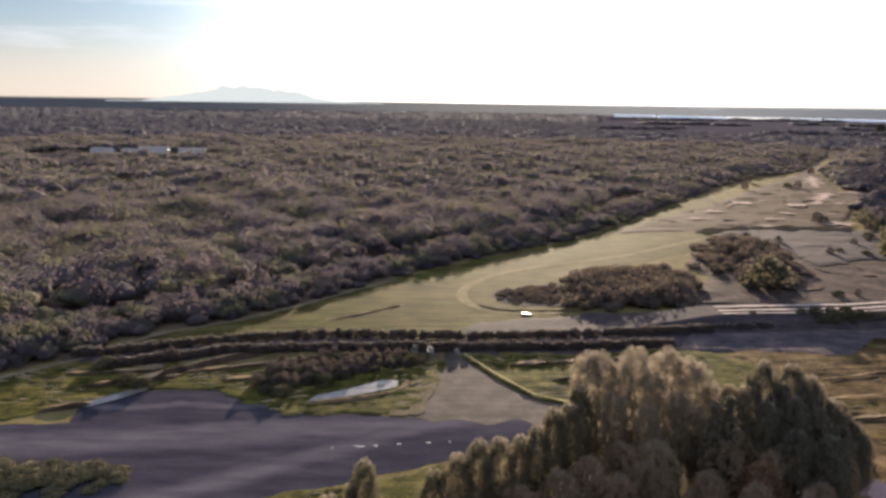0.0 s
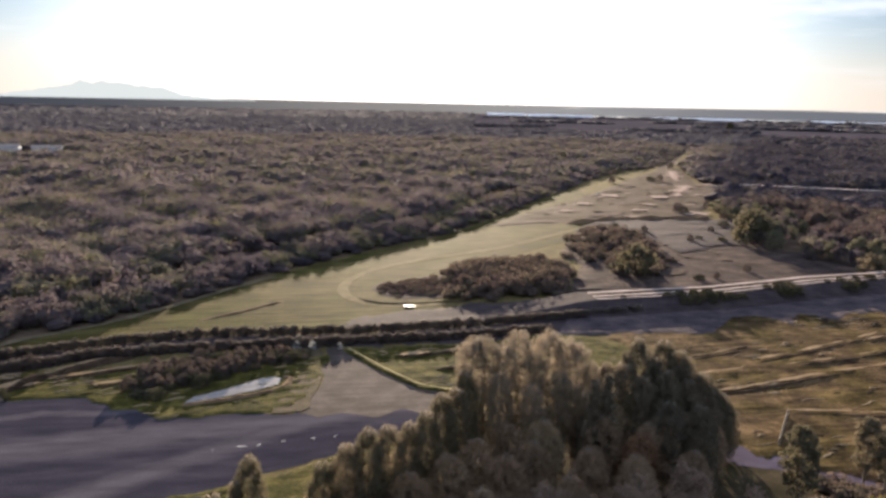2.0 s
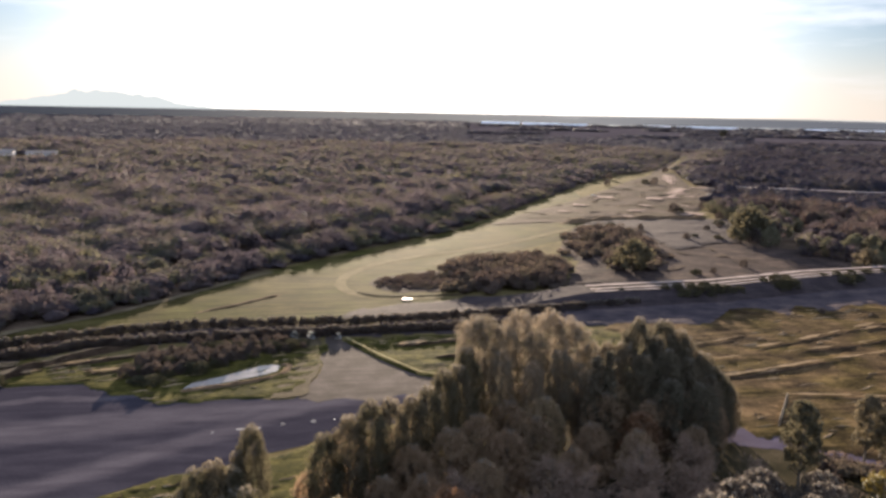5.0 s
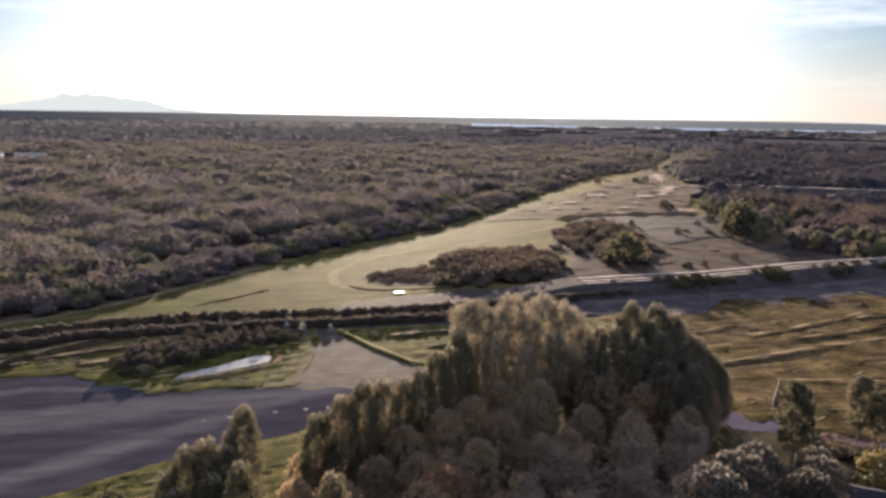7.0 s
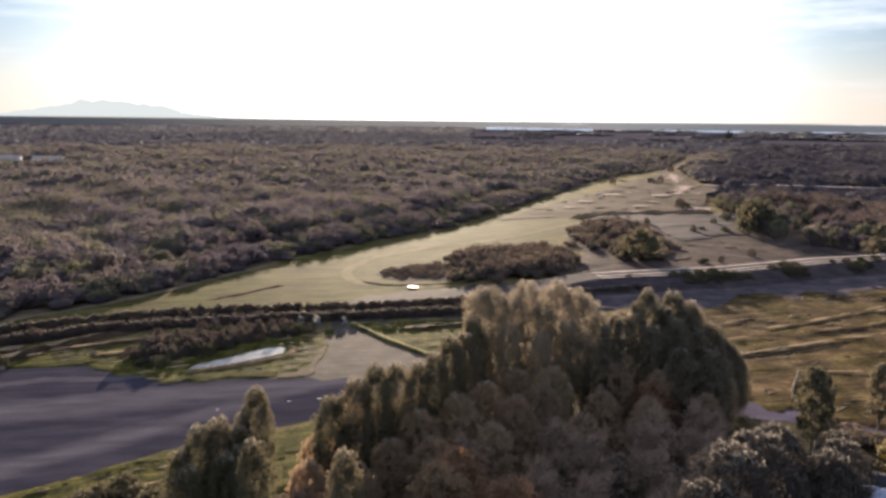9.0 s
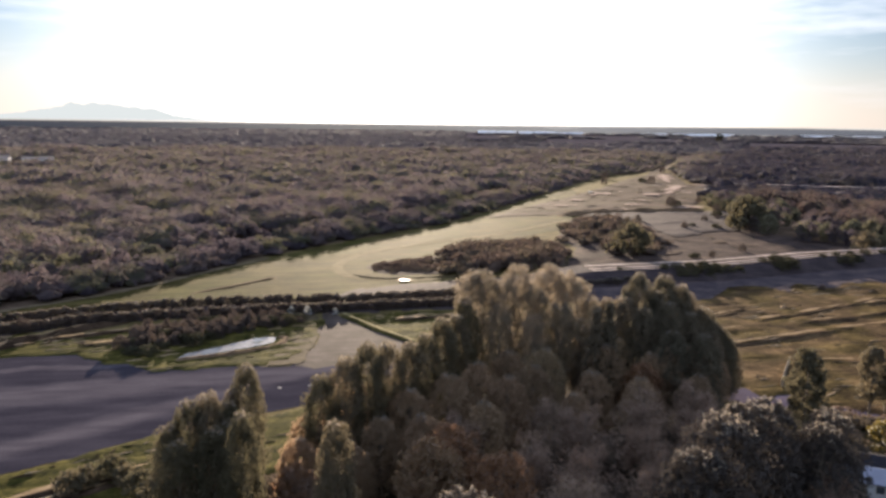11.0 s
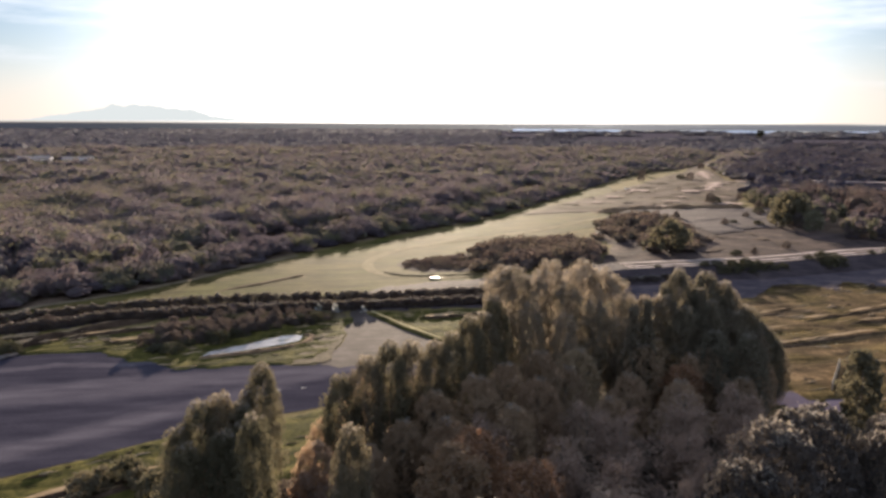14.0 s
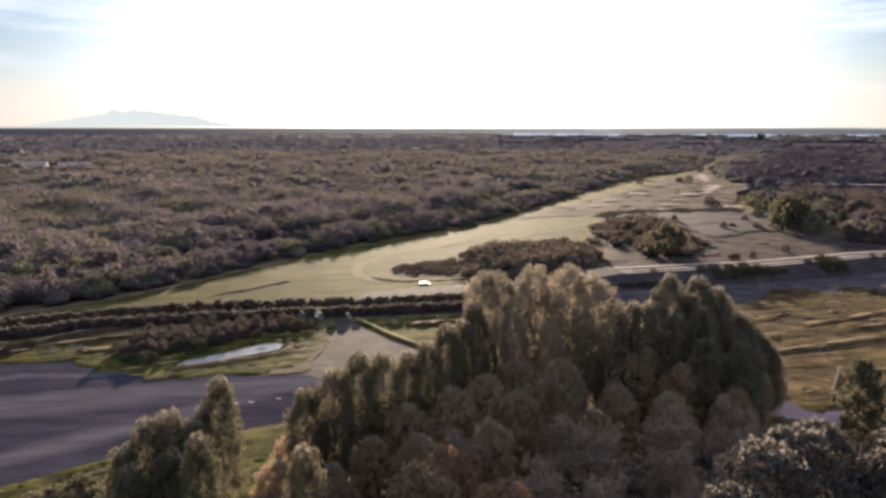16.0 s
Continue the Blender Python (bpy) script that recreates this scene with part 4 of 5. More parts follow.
def canopy(name, x, y, height, rad, quads_each, size, mat, label, edged=True, core=(9, 5), wide=0.9):
    """Many trees as one mesh: domes of leaf sprays."""
    k = len(x)
    h = height * rng.uniform(0.78, 1.2, k) * (1 + 0.2 * np.sin(x / 37.0 + 1.3 * np.sin(y / 53.0)) + 0.2 * np.sin(x / 13.0 + 2.0 * np.sin(y / 19.0))) * (edge_height(x, y) if edged else 1)
    r = rad * rng.uniform(0.8, 1.25, k) * (np.clip(1.5 * edge_height(x, y), 0.45, 1) if edged else 1)
    u = rng.uniform(0, 1, (k, quads_each))
    ang = rng.uniform(0, 2 * math.pi, (k, quads_each))
    up = u ** 0.8
    lump = 1 + 0.22 * np.sin(3 * ang + rng.uniform(0, 6, (k, 1))) + rng.uniform(-0.12, 0.12, (k, quads_each))
    rr = 1.12 * r[:, None] * np.sqrt(np.clip(1 - up ** 2, 0, 1)) * lump
    base = (h * 0.4)[:, None]
    zz = base + (h[:, None] - base) * up * (1 + 0.1 * rng.normal(size=u.shape)) + 0.05 * h[:, None]
    pts = np.stack([x[:, None] + rr * np.cos(ang), y[:, None] + rr * np.sin(ang), zz], 2).reshape(-1, 3)
    nrm = np.stack([np.cos(ang) * np.sqrt(1 - up ** 2), np.sin(ang) * np.sqrt(1 - up ** 2), up], 2).reshape(-1, 3) + rng.normal(size=pts.shape) * 0.32
    v, q = leaf_quads(pts, nrm, size, size * 0.7)
    sides, rings = core
    ph = np.linspace(0, 2 * math.pi, sides, endpoint=False)[None, None, :] + rng.uniform(0, 1, (k, 1, 1))
    lat = np.linspace(-0.25, 0.97, rings + 1)[None, :, None] * math.pi / 2
    bump = 1 + 0.2 * np.sin(2 * ph + rng.uniform(0, 6, (k, 1, 1)) + 3 * lat) + rng.uniform(-0.12, 0.12, (k, rings + 1, sides))
    rad_c = (r * wide)[:, None, None] * np.cos(lat) * bump
    low = (h * 0.4)[:, None, None]
    zc = low + (h[:, None, None] * 0.78 - low) * np.sin(lat) * (1 + 0.5 * (bump - 1))
    dome = np.stack([x[:, None, None] + rad_c * np.cos(ph), y[:, None, None] + rad_c * np.sin(ph), zc], 3).reshape(-1, 3)
    ring, side = np.meshgrid(np.arange(rings), np.arange(sides), indexing="ij")
    nxt = (side + 1) % sides
    one = np.stack([ring * sides + side, ring * sides + nxt, (ring + 1) * sides + nxt, (ring + 1) * sides + side], 2).reshape(-1, 4)
    faces = (one[None] + (np.arange(k) * (rings + 1) * sides)[:, None, None]).reshape(-1, 4)
    me = arrays_mesh(name, np.concatenate([dome, v]), np.concatenate([faces, q + len(dome)]), mat)
    me.polygons.foreach_set("use_smooth", np.ones(len(me.polygons), bool))
    return tagged(part(name, me, mat, None), label, "wood", "", "stuff")


WOOD_TREES = [
    make_tree("woodland_tree", "brown autumn tree at the edge of the wood", "tree", 10.0, 4.8, WOODS, 0.14, 50, 14, 1.3, 0.62, limbs=8, trunk_r=0.2),
    make_tree("woodland_tree", "brown autumn tree at the edge of the wood", "tree", 9.0, 5.2, WOODS, 0.12, 50, 14, 1.35, 0.6, limbs=8, trunk_r=0.2),
    make_tree("woodland_tree", "thin-crowned autumn tree at the edge of the wood", "tree", 11.5, 3.6, WOODS, 0.15, 40, 14, 1.2, 0.6, limbs=9, trunk_r=0.2),
]
WOOD_TREES.append(make_tree("woodland_tree", "olive-green leafy tree at the edge of the wood", "tree", 9.5, 4.6, leafy("green leaves", [(0.2, (0.062, 0.067, 0.046)), (0.8, (0.096, 0.098, 0.062))], 0, 0.36, sheen=0.05, k=1.3), 0.1, 60, 16, 1.2, 0.5, limbs=8, trunk_r=0.2))
for w_tree in WOOD_TREES:
    w_tree["group"] = "trees at the wood's edge"

wx, wy = wedge(150, 620, 9.4)
keep = wooded(wx, wy)
wx, wy = wx[keep], wy[keep]


right_line = np.array(RIGHT_EDGE[4:], float)
right_fine = np.concatenate([np.linspace(a, b, 12) for a, b in zip(right_line[:-1], right_line[1:])])
right_near = np.min(np.hypot(wx[:, None] - right_fine[None, :, 0], wy[:, None] - right_fine[None, :, 1]), 1)
order = np.argsort(np.minimum(edge_distance(wx, wy), right_near) + 0.03 * np.hypot(wx, wy))
lift = edge_height(wx, wy)
front, rest = order[:290], order[290:]
deep = [i for i in rest[:200] if lift[i] > 0.99][:4]
for w_tree, i in zip(WOOD_TREES, deep):
    w_tree.matrix_basis = pose(wx[i], wy[i], 0)
for k, i in enumerate(front):
    v = 3 if rng.uniform() < (0.4 if wx[i] > 190 else 0.12) else int(rng.integers(0, 3))
    s = rng.uniform(0.7, 1.15)
    small = max(0.3, lift[i]) if wx[i] < 190 else 1.0
    place(WOOD_TREES[v], wx[i], wy[i], s * small ** 0.6, s * rng.uniform(0.85, 1.15) * small)


def before_lane(x, y):
    """On the near side of the lane between the two woods."""
    return (x > 225) & (y < 660 - (x - 383) * 0.42)


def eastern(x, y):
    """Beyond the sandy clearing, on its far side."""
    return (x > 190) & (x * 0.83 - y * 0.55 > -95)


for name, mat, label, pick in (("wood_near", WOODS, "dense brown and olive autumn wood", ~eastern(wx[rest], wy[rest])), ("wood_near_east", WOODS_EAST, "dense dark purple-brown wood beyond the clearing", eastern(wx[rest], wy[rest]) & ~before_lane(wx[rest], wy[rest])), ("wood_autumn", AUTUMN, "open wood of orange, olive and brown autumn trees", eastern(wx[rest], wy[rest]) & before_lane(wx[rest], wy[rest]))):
    free = mat is AUTUMN
    ax, ay = wx[rest][pick], wy[rest][pick]
    some = rng.uniform(0, 1, len(ax)) < (0.72 if free else 1.0)
    canopy(name, ax[some], ay[some], (10.0 * rng.uniform(0.6, 1.35, some.sum())) if free else 10.0, 5.4 if free else 7.0, 230, 0.5, mat, label, True, (9, 5), 0.92)
wx, wy = wedge(620, 1500, 10.5)
keep = wooded(wx, wy)
wx, wy = wx[keep], wy[keep]
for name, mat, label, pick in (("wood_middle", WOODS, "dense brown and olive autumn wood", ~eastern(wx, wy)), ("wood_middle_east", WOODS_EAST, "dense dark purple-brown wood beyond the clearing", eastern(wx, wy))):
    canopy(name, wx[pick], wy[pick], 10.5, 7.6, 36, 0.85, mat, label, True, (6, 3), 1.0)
wx, wy = wedge(1500, 2900, 17.0)
keep = wooded(wx, wy)
wx, wy = wx[keep], wy[keep]
for name, mat, label, pick in (("wood_far", WOODS_HAZED, "far wood tinted blue for distance haze", ~eastern(wx, wy)), ("wood_far_east", WOODS_EAST, "far dark purple-brown wood", eastern(wx, wy))):
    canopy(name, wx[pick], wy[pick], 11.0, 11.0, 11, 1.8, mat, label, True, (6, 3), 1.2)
wx, wy = wedge(2900, 4820, 34.0)
keep = wooded(wx, wy)
canopy("wood_farthest", wx[keep], wy[keep], 12.0, 21.0, 4, 4.0, WOODS_HAZED, "far wood along the horizon tinted blue-grey as haze", True, (7, 3), 1.3)


# ---- shrubs and hedges ----
def make_shrub(name, label, category, h, rad, mat, clumps, per, clump_r, leaf, tips=0):
    return make_tree(name, label, category, h, rad, mat, 0.12, clumps, per, clump_r, leaf, lambda u: np.sqrt(np.clip(1 - u ** 3.5, 0.04, 1)), limbs=7, trunk_r=0.09, tips=tips)


hedge_bush = make_shrub("hedge_bush", "rounded dark hedge bush with sunlit rim put in as pale leaves", "hedge", 3.4, 1.45, HEDGE, 44, 26, 0.55, 0.2, 9)
tagged(hedge_bush, group="bushes of the hedge rows")
scrub = [
    make_shrub("scrub_bush", "bare brown scrub bush beside the meadow", "bush", 4.5, 2.6, SCRUB_BROWN, 70, 26, 0.8, 0.2),
    make_shrub("scrub_bush", "olive-green scrub bush beside the meadow", "bush", 5.0, 2.8, OLIVE, 50, 18, 0.95, 0.38),
    make_shrub("scrub_bush", "dark green scrub bush on rough grass", "bush", 3.6, 2.6, THICKET, 60, 24, 0.8, 0.22),
]
for b in scrub:
    tagged(b, group="scrub bushes")
placed = set()


def put(kind, x, y, s=1.0, sz=None):
    if kind.name not in placed:
        placed.add(kind.name)
        kind.matrix_basis = pose(x, y, 0, 0, 0, 30) @ Matrix.Diagonal((s, s, s if sz is None else sz, 1))
        return kind
    return place(kind, x, y, s, sz)


def put_high(kind, x, y, z, s):
    return copy_thing(kind, pose(x, y, z, 0, 0, rng.uniform(0, 360)) @ Matrix.Diagonal((s, s, s, 1)))


def row(line, gap, kind, s, spread=0.4):
    pts = [Vector(p) for p in line]
    for a, b in zip(pts[:-1], pts[1:]):
        k = max(1, round((b - a).length / gap))
        for j in range(k):
            p = a.lerp(b, (j + 0.5) / k)
            put(kind, p.x + rng.normal() * spread, p.y + rng.normal() * spread, s * rng.uniform(0.9, 1.15), s * rng.uniform(0.88, 1.12))


row([(-96, 210), (-81, 217), (-66, 225), (-41, 228.5), (-14, 230), (39, 232.5), (75, 238)], 1.7, hedge_bush, 0.95)
row([(-110, 219), (-97, 223), (-77, 232), (-55, 239), (-34, 242.5), (-11, 242.5), (9, 241.5), (45, 246), (80, 252), (115, 258)], 1.7, hedge_bush, 0.98)


def thicket(poly, gap, kinds, s0, s1):
    xs, ys = np.array([p[0] for p in poly]), np.array([p[1] for p in poly])
    gx, gy = np.meshgrid(np.arange(xs.min(), xs.max(), gap), np.arange(ys.min(), ys.max(), gap))
    x = gx.ravel() + rng.uniform(-0.45, 0.45, gx.size) * gap
    y = gy.ravel() + rng.uniform(-0.45, 0.45, gx.size) * gap
    for px, py in zip(*(a[inside(poly, x, y)] for a in (x, y))):
        s = rng.uniform(s0, s1)
        put(kinds[int(rng.integers(0, len(kinds)))], px, py, s, s * rng.uniform(0.8, 1.25))


put(scrub[2], -42, 191.5, 1.0, 0.7)
put(scrub[2], -46, 193, 0.9, 0.7)
thicket([(-50, 198), (-40, 195.5), (-33, 198), (-27, 203), (-17, 211), (-4, 218), (-4, 224), (-35, 223), (-48, 212)], 2.3, [scrub[0], scrub[0], scrub[0], scrub[2]], 0.5, 0.95)
for x, y, s in ((108, 262, 0.9), (116, 264, 1.0), (124, 263, 0.8), (134, 266, 1.1), (139, 268, 1.2), (146, 267, 1.3), (152, 268, 1.1), (158, 268, 0.8), (170, 273, 0.9), (178, 276, 1.4), (184, 278, 1.1), (196, 280, 0.9), (206, 283, 1.2), (213, 285, 1.3), (222, 288, 1.0), (236, 291, 1.2), (246, 292, 1.0)):
    put(scrub[2], x, y - 3.5, s, s * 0.9)

for x, y, s in ((110, 263.5, 0.5), (128, 265, 0.7), (133, 265.5, 0.85), (139, 266, 0.8), (145, 267, 0.9), (150, 267, 0.6), (174, 274, 0.7), (180, 275, 1.1), (186, 277, 0.8), (206, 282, 0.6), (213, 283.5, 0.8), (221, 284.5, 0.7), (229, 286, 0.9), (238, 287, 0.7), (262, 289, 0.9)):
    put_high(scrub[2], x, y, 4.1, s)


for x, y, s_bush, tall_m in ((134, 262, 1.1, 1.2), (139, 263.5, 1.3, 1.5), (144, 264, 1.4, 1.6), (149, 265, 1.3, 1.5), (154, 266, 1.2, 1.3), (159, 266, 1.0, 1.1), (180, 271, 1.5, 1.8), (185, 272, 1.4, 1.6), (214, 278, 1.3, 1.6), (221, 281, 1.1, 1.3), (243, 285, 1.5, 1.6), (250, 286, 1.3, 1.5), (262, 286, 1.3, 1.4)):
    copy_thing(scrub[2], pose(x, y, 1.6, 0, 0, rng.uniform(0, 360)) @ Matrix.Diagonal((s_bush, s_bush, tall_m, 1)))


def scrub_mass(name, poly, gap, height, rad, quads_each, size, mat, label):
    """A stand of low scrub as one mesh."""
    xs, ys = np.array([p[0] for p in poly]), np.array([p[1] for p in poly])
    gx, gy = np.meshgrid(np.arange(xs.min(), xs.max(), gap), np.arange(ys.min(), ys.max(), gap))
    x = gx.ravel() + rng.uniform(-0.48, 0.48, gx.size) * gap
    y = gy.ravel() + rng.uniform(-0.48, 0.48, gx.size) * gap
    ok = inside(poly, x, y) & (rng.uniform(0, 1, len(x)) < 0.85)
    rim = np.full(len(x), 1e9)
    for (ax, ay), (bx, by) in zip(poly, poly[1:] + poly[:1]):
        along = np.clip(((x - ax) * (bx - ax) + (y - ay) * (by - ay)) / ((bx - ax) ** 2 + (by - ay) ** 2), 0, 1)
        rim = np.minimum(rim, np.hypot(x - ax - along * (bx - ax), y - ay - along * (by - ay)))
    ok &= rng.uniform(0, 1, len(x)) < 0.45 + rim / 14.0
    ob = canopy(name, x[ok], y[ok], height * np.clip(0.45 + rim[ok] / 16.0, 0.45, 1.0), rad, quads_each, size, mat, label, False, (8, 4))
    return tagged(ob, category="scrub")


SCRUB = leafy("scrub leaves", [(0.2, (0.056, 0.047, 0.040)), (0.4, (0.076, 0.063, 0.052)), (0.6, (0.070, 0.064, 0.046)), (0.8, (0.084, 0.070, 0.059))], 6.0, 0.4, spread=0.1, sheen=0.03, k=1.1)
EDGE_BAND = WOOD_EDGE[:12] + [(x - 26, y + 20) for x, y in reversed(WOOD_EDGE[:12])]
scrub_mass("edge_scrub", EDGE_BAND, 4.6, 5.5, 3.4, 110, 0.42, WOODS, "low purple-brown scrub along the edge of the wood")
scrub_mass("heath_scrub", [(22, 296), (21, 302), (25, 310), (34, 315), (50, 324), (52, 300), (47, 288), (38, 286), (29, 288)], 2.6, 1.3, 1.6, 50, 0.3, SCRUB, "low brown heath scrub inside the bend of the track")
scrub_mass("scrub_by_meadow", [(44, 276), (52, 322), (66, 345), (104, 355), (113, 330), (98, 284)], 4.2, 5.0, 3.0, 70, 0.55, SCRUB, "brown bare scrub beside the meadow track")
scrub_mass("scrub_on_slope", [(129, 341), (116, 364), (144, 428), (166, 448), (184, 418), (176, 380), (172, 350), (146, 312), (131, 314)], 7.0, 5.5, 3.4, 70, 0.6, SCRUB, "patchy brown scrub on dry ground")
scrub_mass("undergrowth", [(0, 70), (5, 95), (20, 112), (36, 120), (60, 125), (80, 122), (90, 112), (78, 98), (74, 84), (60, 66), (30, 55)], 3.6, 5.0, 2.6, 160, 0.36, SCRUB, "brown undergrowth between the trees of the grove")
scrub_mass("undergrowth_east", [(90, 84), (90, 112), (92, 130), (100, 134), (112, 124), (150, 100), (140, 70)], 4.5, 3.4, 2.4, 130, 0.36, SCRUB, "brown undergrowth beside the side road")
scrub_mass("undergrowth_west", [(-24, 96), (-18, 112), (0, 126), (20, 140), (24, 132), (8, 112), (-6, 100), (-14, 92)], 3.8, 3.6, 2.4, 130, 0.36, SCRUB, "brown undergrowth at the grove's edge")
scrub_mass("low_thicket", [(-110, 132), (-108, 150), (-88, 152), (-68, 150), (-63, 146), (-70, 139), (-90, 130)], 2.3, 2.3, 2.0, 140, 0.22, THICKET, "low dark green thicket at the edge of the yard")
for x, y, s, k in ((162.7, 307, 1.0, 2), (172, 309, 0.9, 0), (194, 322, 1.0, 0), (247, 309, 2.0, 1), (261, 290, 2.1, 2), (336, 729, 2.0, 0), (328, 733, 1.7, 2), (308, 781, 2.2, 0), (279, 712, 1.8, 0), (252, 514, 2.0, 0), (204, 398, 1.2, 0), (212, 404, 0.9, 2), (232, 428, 1.1, 0), (252, 450, 1.4, 2), (246, 438, 1.0, 0), (190, 430, 1.3, 0), (178, 446, 1.2, 2), (222, 396, 1.1, 2), (268, 478, 1.5, 0), (257, 516, 1.5, 2), (419, 880, 2.2, 0), (285, 533, 1.7, 0), (136, 315, 1.4, 1), (-96, 210, 1.3, 2), (-84, 197, 1.3, 2), (-80, 195.5, 1.0, 2), (-79, 217, 1.2, 0),
                   (246, 408, 1.6, 1), (236, 390, 1.8, 1), (206, 212, 0.5, 2), (188, 180, 0.55, 2), (176, 240, 0.6, 0), (250, 270, 0.7, 0)):
    put(scrub[k], x, y, s)


# ---- the grove before the viewer ----
column = lambda u: np.clip(np.minimum(1.0, 0.35 + 2.2 * u) * np.sqrt(np.clip(1.05 - u ** 6.0, 0.05, 1)), 0.1, 1)
spire = lambda u: np.clip(1.0 - u, 0.05, 1)
head = lambda u: np.clip((0.36 + 0.66 * u) * np.sqrt(np.clip(1.08 - u ** 7.0, 0.05, 1)), 0.1, 1)
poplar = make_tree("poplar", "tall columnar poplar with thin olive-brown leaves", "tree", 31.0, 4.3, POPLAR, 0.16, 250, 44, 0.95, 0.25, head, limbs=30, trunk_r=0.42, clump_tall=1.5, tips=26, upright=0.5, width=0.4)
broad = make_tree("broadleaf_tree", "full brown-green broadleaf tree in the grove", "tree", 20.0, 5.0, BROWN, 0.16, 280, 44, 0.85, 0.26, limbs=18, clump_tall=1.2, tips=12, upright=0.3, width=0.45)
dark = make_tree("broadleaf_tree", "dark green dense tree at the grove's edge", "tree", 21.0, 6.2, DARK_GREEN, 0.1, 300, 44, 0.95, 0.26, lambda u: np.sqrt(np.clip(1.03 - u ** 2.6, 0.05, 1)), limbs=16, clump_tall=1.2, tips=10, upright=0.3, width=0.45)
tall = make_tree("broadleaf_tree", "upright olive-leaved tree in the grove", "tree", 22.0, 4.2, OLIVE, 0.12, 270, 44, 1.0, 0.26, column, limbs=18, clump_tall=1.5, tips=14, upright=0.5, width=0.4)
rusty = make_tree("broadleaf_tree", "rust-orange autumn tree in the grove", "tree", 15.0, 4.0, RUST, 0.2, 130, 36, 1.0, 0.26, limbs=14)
silver = make_tree("broadleaf_tree", "broad tree with pale sprays standing in for sunlit tips", "tree", 24.0, 6.0, SILVER, 0.2, 300, 44, 0.95, 0.22, limbs=20, tips=26, upright=0.4)
conifer = make_tree("conifer", "dark narrow conifer in the grove", "tree", 24.0, 3.2, DARK_GREEN, 0.08, 200, 24, 0.7, 0.3, spire, limbs=16)
bare = make_bare_tree("bare_tree", "leafless grey-brown tree with fine twigs", "tree", 16.0, 5.0, TWIG)
yellow = make_tree("broadleaf_tree", "small yellow-leaved tree beside the house", "tree", 8.0, 3.2, YELLOW, 0.15, 70, 22, 0.9, 0.36, limbs=8, trunk_r=0.15)
for g_tree in (poplar, broad, dark, tall, rusty, silver, conifer, bare, yellow):
    tagged(g_tree, group="trees of the grove")

for x, y, s in ((29, 144.5, 0.92), (31.5, 145, 1.0), (35, 143, 0.95), (38.5, 145, 1.03), (41, 142, 0.9), (44.8, 145, 1.03), (48, 143.5, 0.99), (51, 145.5, 0.93), (33.5, 139, 0.8), (39.5, 137, 0.74), (45, 137.5, 0.82), (49.5, 138.5, 0.7), (53.5, 144, 0.8)):
    put(poplar, x, y, s, s)
for x, y, s, tall_m in ((50.4, 132.5, 1.0, 1.0), (53.2, 133, 1.05, 1.04), (66, 139, 0.7, 1.05), (72, 139, 0.7, 0.95), (79.5, 144, 0.7, 0.74), (83, 145, 0.7, 0.62), (86.5, 146, 0.6, 0.46)):
    put(conifer, x, y, s, tall_m)
for x, y, s, tall_m in ((60, 142, 0.85, 1.08), (63.5, 144, 0.9, 1.2), (66, 141, 0.75, 1.06), (69, 144, 0.95, 1.17), (72, 142, 0.75, 1.1), (74, 144, 0.85, 1.02), (76.5, 141, 0.75, 0.9), (79, 144, 0.75, 0.84), (81.5, 142, 0.6, 0.7), (84, 145, 0.6, 0.62), (86.5, 146, 0.5, 0.48), (57, 144, 0.7, 0.98), (62, 137, 0.8, 0.95), (67, 137, 0.8, 1.0), (72, 138, 0.75, 0.9), (77, 138.5, 0.7, 0.72), (71, 130, 0.8, 0.8), (65, 131, 0.8, 0.82)):
    put(dark, x, y, s, tall_m)
for x, y, s, tall_m in ((-11.3, 109.5, 0.62, 1.0), (-13.4, 108, 0.7, 0.86), (-10.3, 89.6, 0.95, 1.02), (0.6, 86.3, 0.95, 1.0), (-15.4, 99.5, 1.0, 0.98), (-17.8, 99, 1.0, 0.95), (-20.2, 97.6, 0.95, 0.83), (-13.2, 101, 1.0, 0.9), (-18.5, 94, 1.0, 0.8), (-14, 94, 1.05, 0.86), (-12.4, 97, 1.0, 0.85), (-0.8, 112.3, 1.05, 0.87), (3, 113.5, 1.1, 0.97), (6.6, 115.2, 1.1, 1.04), (10, 118, 1.1, 1.0), (14, 121, 1.15, 0.96), (17, 124, 1.1, 0.98), (20.5, 128, 1.15, 1.05), (23.4, 131, 1.15, 1.04), (26, 136, 1.15, 1.1)):
    put(tall, x, y, s, tall_m)
for x, y, s in ((4, 121, 0.82), (8, 122, 0.9), (-3, 116, 0.72), (12, 124, 0.9), (16, 128, 0.88), (0, 118, 0.78), (-16, 104, 0.85), (-19, 101, 0.72), (-16, 96, 0.85), (13, 115, 0.95), (-4, 104, 0.8), (20, 119, 1.0), (26, 124, 1.0), (30, 119, 0.95), (33, 130, 1.0), (3, 102, 0.8), (8, 108, 0.85), (40, 131, 1.0), (52, 132, 1.0), (46, 122, 0.9), (64, 132, 0.95), (70, 134, 0.9), (77, 136, 0.72), (57, 138, 0.95), (61, 131, 0.9), (54.5, 143, 1.05), (36, 124, 0.95), (14, 106, 0.9), (24, 110, 0.9), (40, 114, 0.85), (54, 120, 0.85), (66, 122, 0.8)):
    put(broad, x, y, s)
for x, y, s in ((13, 94, 1.1), (17, 100, 0.95), (22, 90, 0.95), (-4.5, 99, 0.7), (58, 128, 0.85)):
    put(rusty, x, y, s)
